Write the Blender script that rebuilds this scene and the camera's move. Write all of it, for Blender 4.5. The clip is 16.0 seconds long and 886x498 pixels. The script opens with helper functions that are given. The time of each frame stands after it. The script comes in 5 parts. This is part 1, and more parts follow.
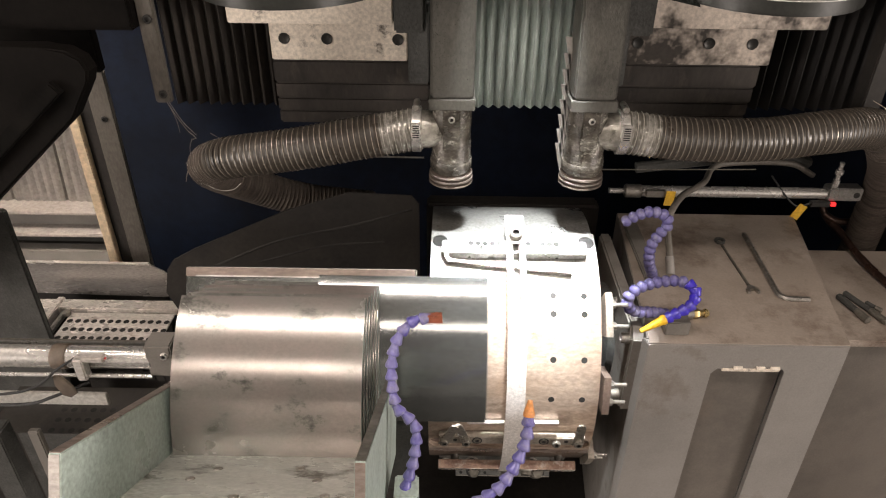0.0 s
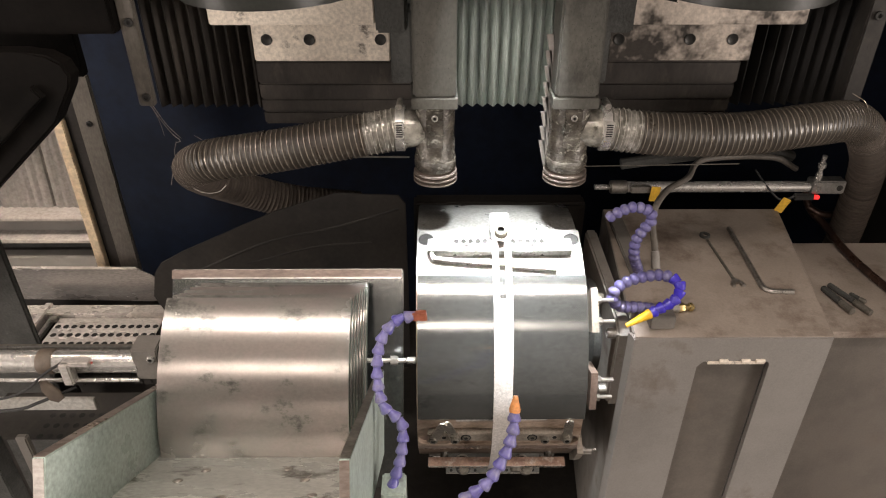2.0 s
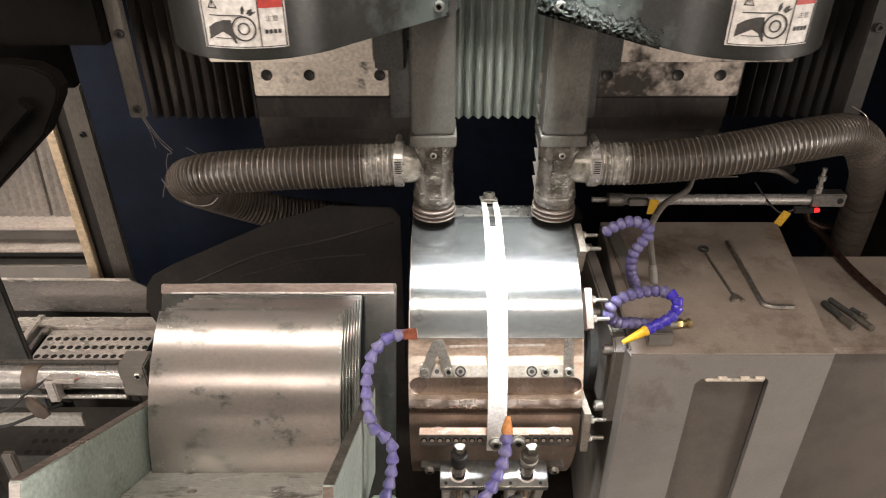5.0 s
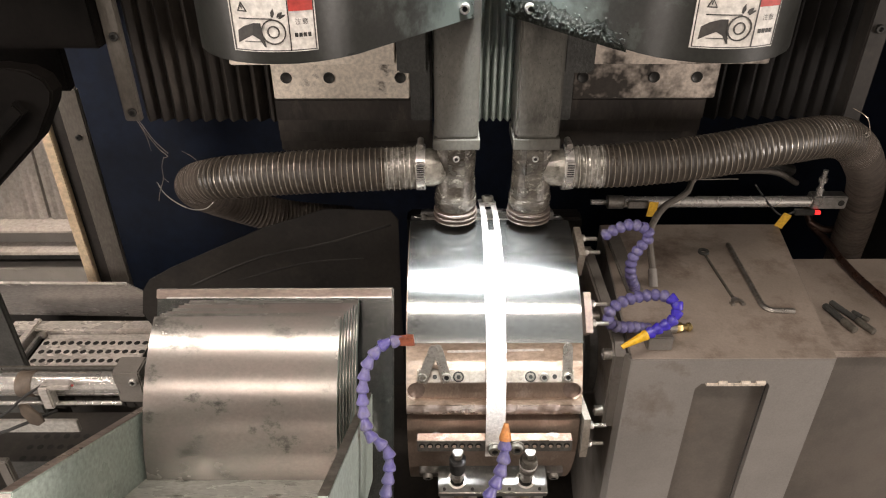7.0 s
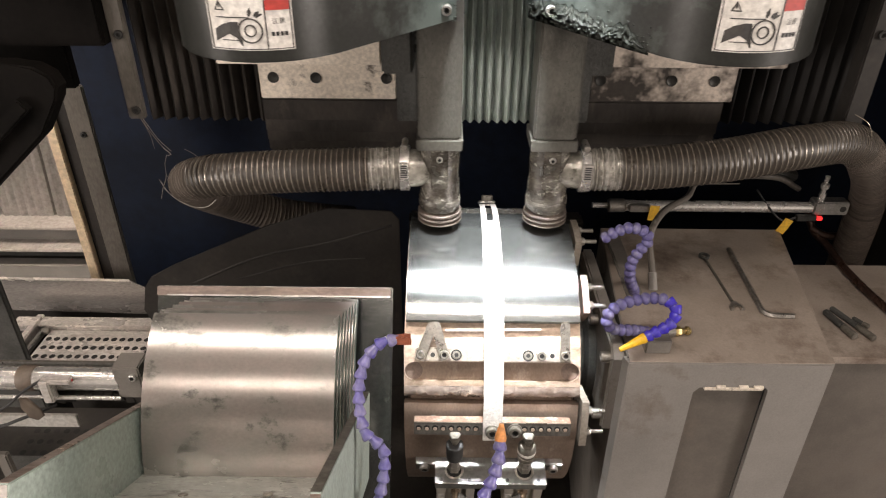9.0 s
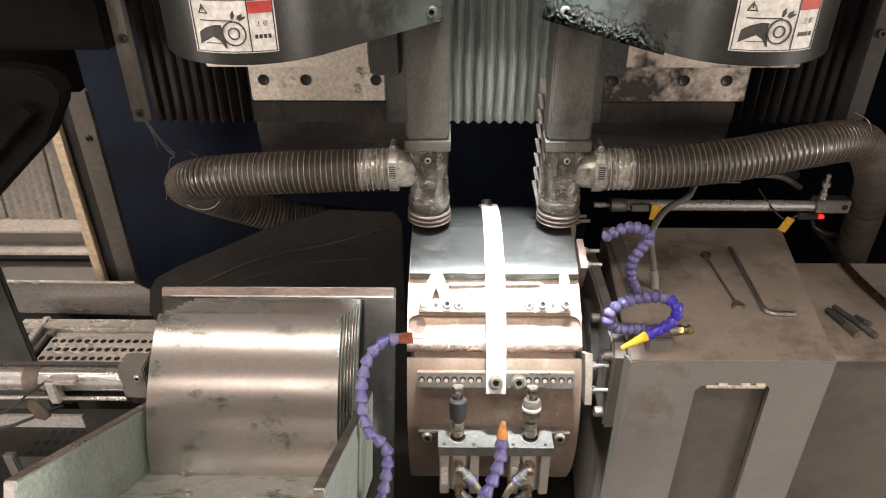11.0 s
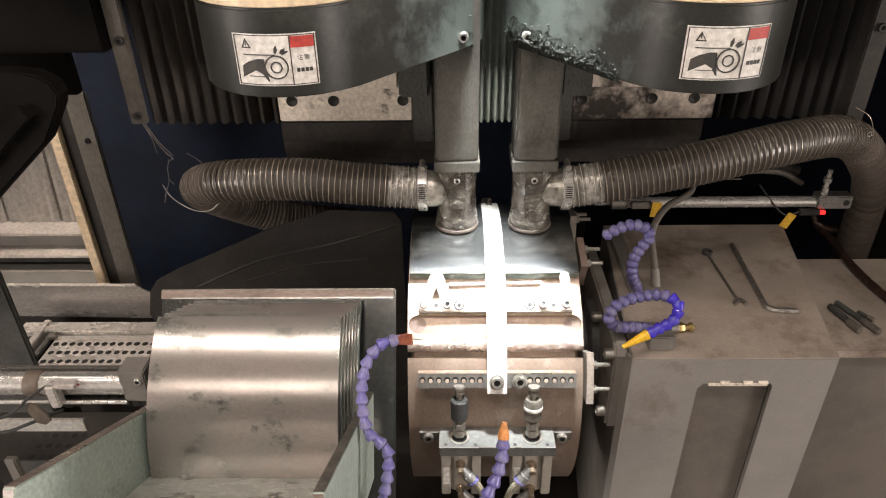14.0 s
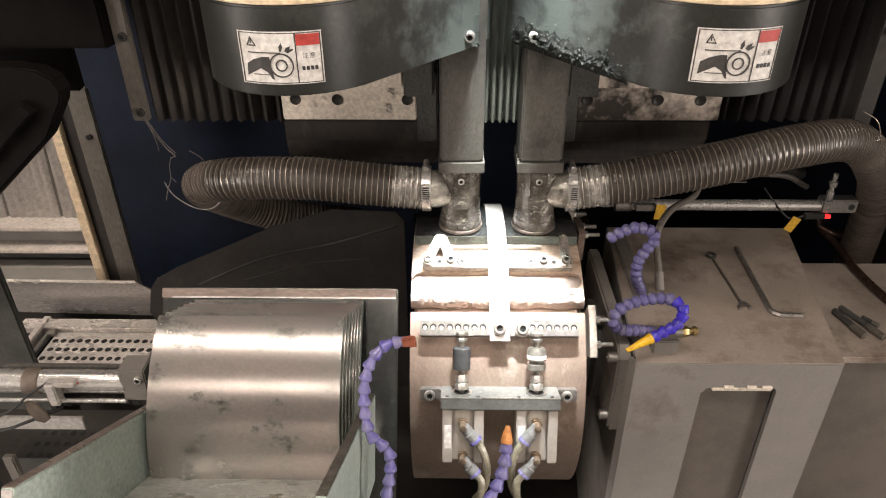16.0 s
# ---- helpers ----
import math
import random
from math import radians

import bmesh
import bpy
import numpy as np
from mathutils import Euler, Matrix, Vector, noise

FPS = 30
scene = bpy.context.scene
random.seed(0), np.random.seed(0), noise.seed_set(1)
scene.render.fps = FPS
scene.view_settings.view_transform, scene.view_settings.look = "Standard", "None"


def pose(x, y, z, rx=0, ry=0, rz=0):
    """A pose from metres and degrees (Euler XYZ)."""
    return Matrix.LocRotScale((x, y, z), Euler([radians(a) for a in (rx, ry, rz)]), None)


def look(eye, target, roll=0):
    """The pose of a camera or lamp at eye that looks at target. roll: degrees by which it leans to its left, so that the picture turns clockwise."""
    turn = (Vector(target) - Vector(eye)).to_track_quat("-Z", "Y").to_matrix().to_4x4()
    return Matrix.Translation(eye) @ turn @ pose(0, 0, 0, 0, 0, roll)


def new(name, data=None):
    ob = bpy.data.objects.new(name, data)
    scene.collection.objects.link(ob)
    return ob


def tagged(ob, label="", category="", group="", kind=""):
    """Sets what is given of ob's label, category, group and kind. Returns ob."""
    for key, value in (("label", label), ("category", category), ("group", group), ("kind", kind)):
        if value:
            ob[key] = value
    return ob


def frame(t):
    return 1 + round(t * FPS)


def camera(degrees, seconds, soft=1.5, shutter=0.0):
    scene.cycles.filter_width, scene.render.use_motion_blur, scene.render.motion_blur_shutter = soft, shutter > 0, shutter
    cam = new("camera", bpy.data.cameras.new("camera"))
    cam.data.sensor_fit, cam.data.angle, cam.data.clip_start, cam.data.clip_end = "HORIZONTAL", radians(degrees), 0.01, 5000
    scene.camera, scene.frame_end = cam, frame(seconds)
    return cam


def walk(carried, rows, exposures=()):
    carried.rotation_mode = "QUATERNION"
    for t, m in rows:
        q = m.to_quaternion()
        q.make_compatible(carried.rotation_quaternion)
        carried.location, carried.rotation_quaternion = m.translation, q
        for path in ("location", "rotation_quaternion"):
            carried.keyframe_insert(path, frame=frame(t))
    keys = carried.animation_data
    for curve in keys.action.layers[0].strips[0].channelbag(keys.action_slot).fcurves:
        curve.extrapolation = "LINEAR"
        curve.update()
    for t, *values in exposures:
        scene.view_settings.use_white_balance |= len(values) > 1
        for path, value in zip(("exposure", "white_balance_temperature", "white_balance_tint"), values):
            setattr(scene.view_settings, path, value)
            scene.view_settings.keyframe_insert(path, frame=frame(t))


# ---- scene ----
cam = camera(65.0, 16.0, soft=1.1, shutter=0.4)
PATH = [
    (0, (-0.09, -0.867, 1.719), (-0.103, 0.821, 0.646), 0.6),
    (0.5, (-0.087, -0.868, 1.718), (-0.094, 0.819, 0.644), 0.3),
    (1, (-0.084, -0.871, 1.719), (-0.087, 0.817, 0.646), -0.0),
    (1.5, (-0.083, -0.87, 1.72), (-0.083, 0.817, 0.646), -0.1),
    (2, (-0.08, -0.871, 1.718), (-0.073, 0.818, 0.647), -0.0),
    (2.5, (-0.077, -0.873, 1.72), (-0.063, 0.816, 0.649), 0.0),
    (3, (-0.075, -0.875, 1.72), (-0.059, 0.82, 0.658), 0.2),
    (3.5, (-0.074, -0.875, 1.72), (-0.057, 0.825, 0.665), 0.4),
    (4, (-0.072, -0.869, 1.719), (-0.06, 0.831, 0.665), 0.3),
    (6.5, (-0.068, -0.843, 1.718), (-0.07, 0.859, 0.666), -0.1),
    (7, (-0.066, -0.844, 1.718), (-0.064, 0.857, 0.666), -0.1),
    (7.5, (-0.061, -0.849, 1.718), (-0.059, 0.857, 0.673), -0.2),
    (8, (-0.061, -0.851, 1.718), (-0.061, 0.857, 0.677), -0.1),
    (8.5, (-0.06, -0.849, 1.718), (-0.064, 0.857, 0.675), 0.1),
    (9, (-0.059, -0.848, 1.717), (-0.071, 0.857, 0.672), 0.4),
    (11.5, (-0.055, -0.855, 1.718), (-0.081, 0.853, 0.678), -0.3),
    (12, (-0.054, -0.852, 1.718), (-0.08, 0.856, 0.678), -0.4),
    (12.5, (-0.053, -0.851, 1.717), (-0.081, 0.857, 0.676), -0.4),
    (13, (-0.052, -0.849, 1.717), (-0.082, 0.858, 0.675), -0.5),
    (13.5, (-0.052, -0.849, 1.717), (-0.083, 0.857, 0.672), -0.7),
    (14, (-0.053, -0.85, 1.718), (-0.083, 0.855, 0.673), -0.8),
    (14.5, (-0.053, -0.849, 1.718), (-0.084, 0.856, 0.674), -0.7),
    (15, (-0.054, -0.851, 1.718), (-0.086, 0.856, 0.676), -0.5),
    (15.5, (-0.056, -0.85, 1.719), (-0.087, 0.856, 0.675), -0.4),
    (16, (-0.058, -0.843, 1.717), (-0.087, 0.86, 0.669), -0.2),
]
walk(cam, [(t, look(e, g, r)) for t, e, g, r in PATH])

# ---- world and light ----
world = bpy.data.worlds.new("hall_air")
scene.world = world
world.use_nodes = True
world.node_tree.nodes["Background"].inputs[0].default_value = (0.9, 0.95, 1.0, 1)
world.node_tree.nodes["Background"].inputs[1].default_value = 0.09
scene.view_settings.exposure = 0.0


def lamp_area(name, eye, target, sx, sy, watts, colour):
    d = bpy.data.lights.new(name, "AREA")
    d.shape, d.size, d.size_y, d.energy, d.color = "RECTANGLE", sx, sy, watts, colour
    o = new(name, d)
    o.matrix_world = look(eye, target)
    return tagged(o, "area lamp, for work light and added fill", "lamp")


strip = lamp_area("machine_lamp", (0.030, -0.124, 2.05), (0.026, -0.085, 1.2), 0.11, 0.045, 2.7, (0.96, 0.985, 1.0))
strip.data.spread = radians(24)
lamp_area("tube_lamp", (-0.45, -0.74, 2.64), (-0.4, -0.15, 1.1), 1.7, 0.07, 23, (1.0, 0.87, 0.78))
lamp_area("hall_lamp", (-0.7, -3.2, 3.62), (-0.2, 0.0, 1.0), 2.2, 0.25, 27, (1.0, 0.86, 0.76))
# Unseen fill lamps, added to brighten the machine from both sides.
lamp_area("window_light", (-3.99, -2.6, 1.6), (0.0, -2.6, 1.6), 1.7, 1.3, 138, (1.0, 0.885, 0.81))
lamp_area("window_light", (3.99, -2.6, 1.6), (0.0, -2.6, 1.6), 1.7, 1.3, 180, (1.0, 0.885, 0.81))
bay = lamp_area("bay_lamp", (-1.45, 0.17, 2.5), (-1.15, 0.75, 0.6), 0.7, 0.3, 12.5, (1.0, 0.86, 0.74))
bay.data.spread = radians(62)


# ---- materials ----
def mat(name, c1, c2=None, rough=0.5, metal=0.0, scale=12.0, fine=140.0, bump=0.15, stretch=(1, 1, 1), c3=None, spread=(0.42, 0.62), grime=(0.55, 0.75), rough_var=0.12, coat=0.0, aniso=0.0, grime_scale=2.3, grime_detail=8, grain=0.74):
    """Two scales of variation: blotches from c1 to c2, grime c3, fine relief."""
    m = bpy.data.materials.new(name)
    m.use_nodes = True
    nt = m.node_tree
    nd, ln = nt.nodes, nt.links
    b = nd["Principled BSDF"]
    tc = nd.new("ShaderNodeTexCoord")
    mp = nd.new("ShaderNodeMapping")
    mp.inputs["Scale"].default_value = stretch
    ln.new(tc.outputs["Object"], mp.inputs["Vector"])
    oi = nd.new("ShaderNodeObjectInfo")
    add = nd.new("ShaderNodeVectorMath")
    mul = nd.new("ShaderNodeMath")
    mul.operation, mul.inputs[1].default_value = "MULTIPLY", 7.0
    ln.new(oi.outputs["Random"], mul.inputs[0])
    ln.new(mp.outputs[0], add.inputs[0])
    ln.new(mul.outputs[0], add.inputs[1])

    def tex(s, detail, rgh=0.6):
        n = nd.new("ShaderNodeTexNoise")
        n.inputs["Scale"].default_value, n.inputs["Detail"].default_value, n.inputs["Roughness"].default_value = s, detail, rgh
        ln.new(add.outputs[0], n.inputs["Vector"])
        return n

    def ramp(src, a, z, ca, cz):
        r = nd.new("ShaderNodeValToRGB")
        r.color_ramp.elements[0].position, r.color_ramp.elements[1].position = a, z
        r.color_ramp.elements[0].color, r.color_ramp.elements[1].color = ca, cz
        ln.new(src, r.inputs[0])
        return r

    big, small = tex(scale, 6), tex(fine, 3)
    c2 = c2 or tuple(v * 0.8 for v in c1)
    r1 = ramp(big.outputs["Fac"], spread[0], spread[1], (*c1, 1), (*c2, 1))
    out = r1.outputs[0]
    if c3:
        g = tex(scale * grime_scale, grime_detail, 0.7)
        gr = ramp(g.outputs["Fac"], grime[0], grime[1], (0, 0, 0, 1), (1, 1, 1, 1))
        mx = nd.new("ShaderNodeMix")
        mx.data_type = "RGBA"
        ln.new(gr.outputs[0], mx.inputs[0])
        ln.new(out, mx.inputs[6])
        mx.inputs[7].default_value = (*c3, 1)
        out = mx.outputs[2]
    fr = ramp(small.outputs["Fac"], 0.3, 0.7, (grain, grain, grain, 1), (1.62 - 0.62 * grain,) * 3 + (1,))
    mm = nd.new("ShaderNodeMix")
    mm.data_type, mm.blend_type = "RGBA", "MULTIPLY"
    mm.inputs[0].default_value = 1.0
    ln.new(out, mm.inputs[6])
    ln.new(fr.outputs[0], mm.inputs[7])
    ln.new(mm.outputs[2], b.inputs["Base Color"])
    mr = nd.new("ShaderNodeMapRange")
    mr.inputs["To Min"].default_value, mr.inputs["To Max"].default_value = max(0.03, rough - rough_var), min(1.0, rough + rough_var)
    mr.inputs["From Min"].default_value, mr.inputs["From Max"].default_value = 0.35, 0.65
    ln.new(big.outputs["Fac"], mr.inputs["Value"])
    ln.new(mr.outputs[0], b.inputs["Roughness"])
    b.inputs["Metallic"].default_value = metal
    b.inputs["Coat Weight"].default_value = coat
    if aniso:
        tg = nd.new("ShaderNodeTangent")
        tg.direction_type, tg.axis = "RADIAL", "X"
        ln.new(tg.outputs[0], b.inputs["Tangent"])
        b.inputs["Anisotropic"].default_value, b.inputs["Anisotropic Rotation"].default_value = aniso, 0.25
    if bump:
        bp = nd.new("ShaderNodeBump")
        bp.inputs["Strength"].default_value, bp.inputs["Distance"].default_value = bump, 0.002
        ln.new(small.outputs["Fac"], bp.inputs["Height"])
        ln.new(bp.outputs[0], b.inputs["Normal"])
    return m


def glow(name, c, s):
    m = bpy.data.materials.new(name)
    m.use_nodes = True
    b = m.node_tree.nodes["Principled BSDF"]
    b.inputs["Base Color"].default_value = (*c, 1)
    b.inputs["Emission Color"].default_value = (*c, 1)
    b.inputs["Emission Strength"].default_value = s
    return m


LINING = mat("burnished_lining", (0.375, 0.325, 0.30), (0.272, 0.268, 0.246), 0.25, 0.66, 7, 320, 0.025, (0.7, 1, 1), (0.115, 0.115, 0.102), (0.40, 0.60), (0.575, 0.67), 0.05, aniso=0.65, grime_scale=4.0, grain=0.9)
BARM = mat("greyed_clamp_bar", (0.33, 0.295, 0.25), (0.24, 0.21, 0.175), 0.45, 0.4, 20, 240, 0.1, (1, 1, 1), (0.16, 0.11, 0.08), (0.4, 0.62), (0.58, 0.7))
GROUND = mat("oiled_ground_lining", (0.31, 0.32, 0.315), (0.215, 0.225, 0.22), 0.20, 0.93, 11, 240, 0.025, (0.6, 1, 1), (0.11, 0.118, 0.113), (0.36, 0.66), (0.60, 0.72), 0.035, aniso=0.8, grain=0.88)
EDGE = mat("lining_edge", (0.165, 0.195, 0.175), (0.080, 0.098, 0.087), 0.5, 0.15, 26, 300, 0.15, (1, 1, 1), (0.36, 0.37, 0.33), (0.4, 0.62), (0.60, 0.74))
STEEL = mat("ground_steel", (0.33, 0.325, 0.31), (0.24, 0.235, 0.22), 0.36, 0.75, 18, 260, 0.06, (1, 1, 1), (0.17, 0.14, 0.118), (0.4, 0.6), (0.6, 0.78))
SPLASH = mat("dark_glossy_steel", (0.50, 0.47, 0.44), (0.34, 0.315, 0.295), 0.30, 0.6, 5, 240, 0.03, (0.5, 1, 2), (0.60, 0.57, 0.54), (0.38, 0.64), (0.58, 0.8))
STOPM = mat("brown_stop_plate", (0.22, 0.165, 0.135), (0.16, 0.12, 0.10), 0.45, 0.4, 16, 240, 0.1)
CRUST = mat("caked_dust_crust", (0.034, 0.037, 0.033), (0.021, 0.023, 0.020), 0.95, 0.0, 90, 400, 0.3)
CRUST.node_tree.nodes["Principled BSDF"].inputs["Specular IOR Level"].default_value = 0.03
STRAP = mat("strap_steel", (0.70, 0.67, 0.64), (0.60, 0.565, 0.535), 0.45, 0.35, 14, 300, 0.04)
RUST = mat("rusted_iron", (0.30, 0.232, 0.185), (0.195, 0.142, 0.110), 0.42, 0.55, 6, 220, 0.10, (1.6, 1, 1), (0.42, 0.355, 0.30), (0.36, 0.66), (0.53, 0.76), grain=0.86)
PALE = mat("pale_worn_steel", (0.54, 0.44, 0.36), (0.36, 0.26, 0.19), 0.45, 0.5, 12, 240, 0.15, (0.5, 1, 1), (0.20, 0.125, 0.08), (0.40, 0.66), (0.58, 0.74))
PAINT = mat("green_grey_paint", (0.50, 0.585, 0.535), (0.375, 0.445, 0.405), 0.36, 0.05, 7, 200, 0.06, (1, 1, 1), (0.235, 0.255, 0.235), (0.38, 0.66), (0.60, 0.78))
FLOORP = mat("worn_chute_floor_paint", (0.47, 0.475, 0.435), (0.36, 0.365, 0.335), 0.30, 0.2, 9, 220, 0.06, (0.6, 1, 1), (0.11, 0.105, 0.09), (0.38, 0.66), (0.55, 0.63))
RUSTO = mat("orange_rusted_edge", (0.33, 0.225, 0.17), (0.22, 0.135, 0.098), 0.5, 0.4, 40, 300, 0.15, (1, 1, 1), (0.42, 0.36, 0.31), (0.4, 0.6), (0.53, 0.66))
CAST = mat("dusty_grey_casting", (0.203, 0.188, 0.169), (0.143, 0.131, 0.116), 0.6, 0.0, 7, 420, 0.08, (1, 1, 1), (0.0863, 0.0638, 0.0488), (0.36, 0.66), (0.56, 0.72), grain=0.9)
DUSTY = mat("dusty_dark_paint", (0.0638, 0.0638, 0.0585), (0.0375, 0.0375, 0.0345), 0.75, 0.0, 12, 240, 0.5, (1, 1, 1), (0.12, 0.12, 0.109), (0.4, 0.66), (0.6, 0.8))
COVER = mat("dark_green_cover_paint", (0.0248, 0.0259, 0.0232), (0.014, 0.014, 0.0124), 0.42, 0.1, 6, 200, 0.1, (1, 1, 1), (0.0459, 0.0475, 0.0432), (0.36, 0.66), (0.55, 0.74))
GRIT = mat("tube_grit", (0.032, 0.030, 0.026), (0.020, 0.019, 0.016), 0.9, 0.0, 60, 300, 0.2)
TUBEP = mat("grimy_square_tube", (0.080, 0.077, 0.066), (0.040, 0.038, 0.032), 0.55, 0.1, 7, 260, 0.3, (1, 1, 0.6), (0.014, 0.0125, 0.0105), (0.38, 0.62), (0.54, 0.72))
BRIGHT = mat("bright_worn_plate", (0.78, 0.70, 0.60), (0.66, 0.585, 0.495), 0.42, 0.1, 7, 200, 0.08, (1, 1, 1), (0.06, 0.05, 0.04), (0.36, 0.66), (0.57, 0.64))
OILED = mat("oil_stained_plate", (0.62, 0.54, 0.465), (0.48, 0.415, 0.355), 0.45, 0.1, 4, 200, 0.08, (1, 1, 1), (0.040, 0.033, 0.027), (0.36, 0.66), (0.455, 0.535), grime_scale=1.0, grime_detail=6)
BELLOW = mat("green_bellows_cloth", (0.40, 0.455, 0.42), (0.30, 0.345, 0.318), 0.42, 0.0, 10, 200, 0.1, (1, 1, 0.25), (0.12, 0.14, 0.127), (0.38, 0.66), (0.58, 0.80))
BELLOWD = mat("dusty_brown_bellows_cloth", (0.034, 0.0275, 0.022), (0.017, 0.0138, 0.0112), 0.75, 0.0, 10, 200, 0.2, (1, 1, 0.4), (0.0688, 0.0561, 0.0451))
# Grease black, darkened further to cancel light from the right fill lamp.
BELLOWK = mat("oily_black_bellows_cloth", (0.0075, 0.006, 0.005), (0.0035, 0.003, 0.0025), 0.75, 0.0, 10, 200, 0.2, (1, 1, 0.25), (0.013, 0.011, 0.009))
BLUE = mat("blue_machine_paint", (0.0040, 0.0078, 0.0190), (0.0024, 0.0048, 0.0120), 0.75, 0.0, 4, 60, 0.05, (1, 1, 1), (0.00393, 0.00571, 0.0107), (0.42, 0.62), (0.5, 0.75))
BLUE.node_tree.nodes["Principled BSDF"].inputs["Specular IOR Level"].default_value = 0.2
# Near-black colour with little sheen for the whole hood.
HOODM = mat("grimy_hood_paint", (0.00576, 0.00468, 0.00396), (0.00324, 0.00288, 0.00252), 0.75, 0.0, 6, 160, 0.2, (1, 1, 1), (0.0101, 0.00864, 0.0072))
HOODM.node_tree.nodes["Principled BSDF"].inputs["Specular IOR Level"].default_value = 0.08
DARK = mat("dark_sheet", (0.023, 0.0196, 0.0161), (0.0127, 0.0109, 0.00922), 0.7, 0.1, 5, 120, 0.2, (1, 1, 1), (0.0432, 0.0358, 0.0288))
RUBBER = mat("black_rubber", (0.03, 0.03, 0.03), (0.02, 0.02, 0.02), 0.6, 0.0, 20, 200, 0.1)
HOSE = mat("dusty_hose_plastic", (0.050, 0.042, 0.034), (0.030, 0.025, 0.020), 0.34, 0.0, 7, 160, 0.06, (1, 1, 1), (0.085, 0.071, 0.056), (0.38, 0.64), (0.56, 0.78))
HOSED = mat("thick_dust_on_hose", (0.070, 0.055, 0.044), (0.044, 0.035, 0.028), 0.9, 0.0, 9, 260, 0.25, (1, 1, 1), (0.10, 0.081, 0.064))
SLEEVE = mat("clear_wet_hose_end", (0.32, 0.305, 0.275), (0.15, 0.14, 0.12), 0.14, 0.4, 24, 200, 0.2, (1, 1, 1), (0.50, 0.48, 0.44), (0.4, 0.6), (0.54, 0.66))
WIREB = mat("bright_hose_wire", (0.66, 0.62, 0.56), (0.48, 0.45, 0.40), 0.22, 0.6, 12, 200, 0.0)
WIRE = mat("hose_wire", (0.36, 0.315, 0.26), (0.21, 0.185, 0.15), 0.32, 0.4, 12, 200, 0.0)
CUPM = mat("grimy_grey_rubber", (0.105, 0.095, 0.080), (0.040, 0.036, 0.030), 0.20, 0.15, 26, 240, 0.5, (1, 1, 1.6), (0.33, 0.32, 0.275), (0.40, 0.60), (0.57, 0.68))
CHROME = mat("chrome", (0.74, 0.72, 0.69), (0.62, 0.6, 0.57), 0.28, 0.75, 20, 200, 0.0, rough_var=0.08)
BOLT_STEEL = mat("bolt_steel", (0.42, 0.40, 0.37), (0.28, 0.26, 0.23), 0.38, 0.85, 40, 300, 0.05)
BOLT = BOLT_STEEL
BLACKO = mat("black_oxide", (0.05, 0.048, 0.045), (0.03, 0.03, 0.028), 0.4, 0.6, 40, 300, 0.05)
VIOLET = mat("blue_violet_plastic", (0.105, 0.092, 0.335), (0.175, 0.162, 0.335), 0.34, 0.0, 24, 200, 0.03, (1, 1, 1), (0.26, 0.245, 0.325), (0.4, 0.62), (0.50, 0.70))
DEEPB = mat("clean_blue_plastic", (0.045, 0.030, 0.42), (0.06, 0.045, 0.36), 0.22, 0.0, 30, 200, 0.02)
DUSTV = mat("dust_filmed_violet_plastic", (0.115, 0.105, 0.235), (0.085, 0.075, 0.215), 0.5, 0.0, 26, 220, 0.06, (1, 1, 1), (0.20, 0.19, 0.245), (0.4, 0.62), (0.5, 0.7))
ORANGE = mat("pale_orange_plastic", (0.78, 0.36, 0.12), (0.66, 0.27, 0.08), 0.4, 0.0, 30, 200, 0.02, (1, 1, 1), (0.82, 0.55, 0.30))
BROWNR = mat("red_brown_plastic", (0.29, 0.095, 0.055), (0.20, 0.062, 0.036), 0.45, 0.0, 30, 200, 0.03)
YELLOW = mat("yellow_plastic", (0.85, 0.52, 0.02), (0.75, 0.44, 0.02), 0.4, 0.0, 30, 200, 0.02)
BRASS = mat("brass", (0.62, 0.48, 0.22), (0.45, 0.34, 0.15), 0.3, 0.9, 40, 200, 0.0)
COPPER = mat("tarnished_copper", (0.085, 0.048, 0.036), (0.045, 0.028, 0.022), 0.32, 0.6, 20, 200, 0.05, (1, 1, 1), (0.20, 0.11, 0.085), (0.4, 0.6), (0.6, 0.7))
WHITE = mat("label_white", (0.651, 0.634, 0.598), (0.546, 0.519, 0.475), 0.5, 0.0, 20, 200, 0.02)
RED = mat("label_red", (0.45, 0.05, 0.04), (0.36, 0.04, 0.03), 0.5, 0.0, 20, 200, 0.0)
INK = mat("label_ink", (0.03, 0.03, 0.03), (0.05, 0.045, 0.04), 0.55, 0.0, 20, 200, 0.0)
TAG = mat("cable_tag_yellow", (0.68, 0.40, 0.03), (0.55, 0.32, 0.02), 0.5, 0.0, 20, 200, 0.0)
CORR = mat("corrugated_sheet_paint", (0.44, 0.405, 0.372), (0.37, 0.34, 0.31), 0.5, 0.0, 5, 80, 0.03)
POSTM = mat("grimy_brown_post_paint", (0.125, 0.112, 0.095), (0.085, 0.075, 0.064), 0.6, 0.0, 6, 240, 0.08, (1, 1, 0.4), (0.055, 0.047, 0.039))
WOODY = mat("cream_frame_paint", (0.72, 0.58, 0.40), (0.60, 0.47, 0.31), 0.5, 0.0, 8, 100, 0.05)
HALL = mat("hall_plaster", (0.30, 0.29, 0.27), (0.24, 0.23, 0.215), 0.8, 0.0, 1.5, 20, 0.05)
CONCRETE = mat("oily_concrete", (0.09, 0.085, 0.078), (0.05, 0.048, 0.044), 0.7, 0.0, 3, 60, 0.1)
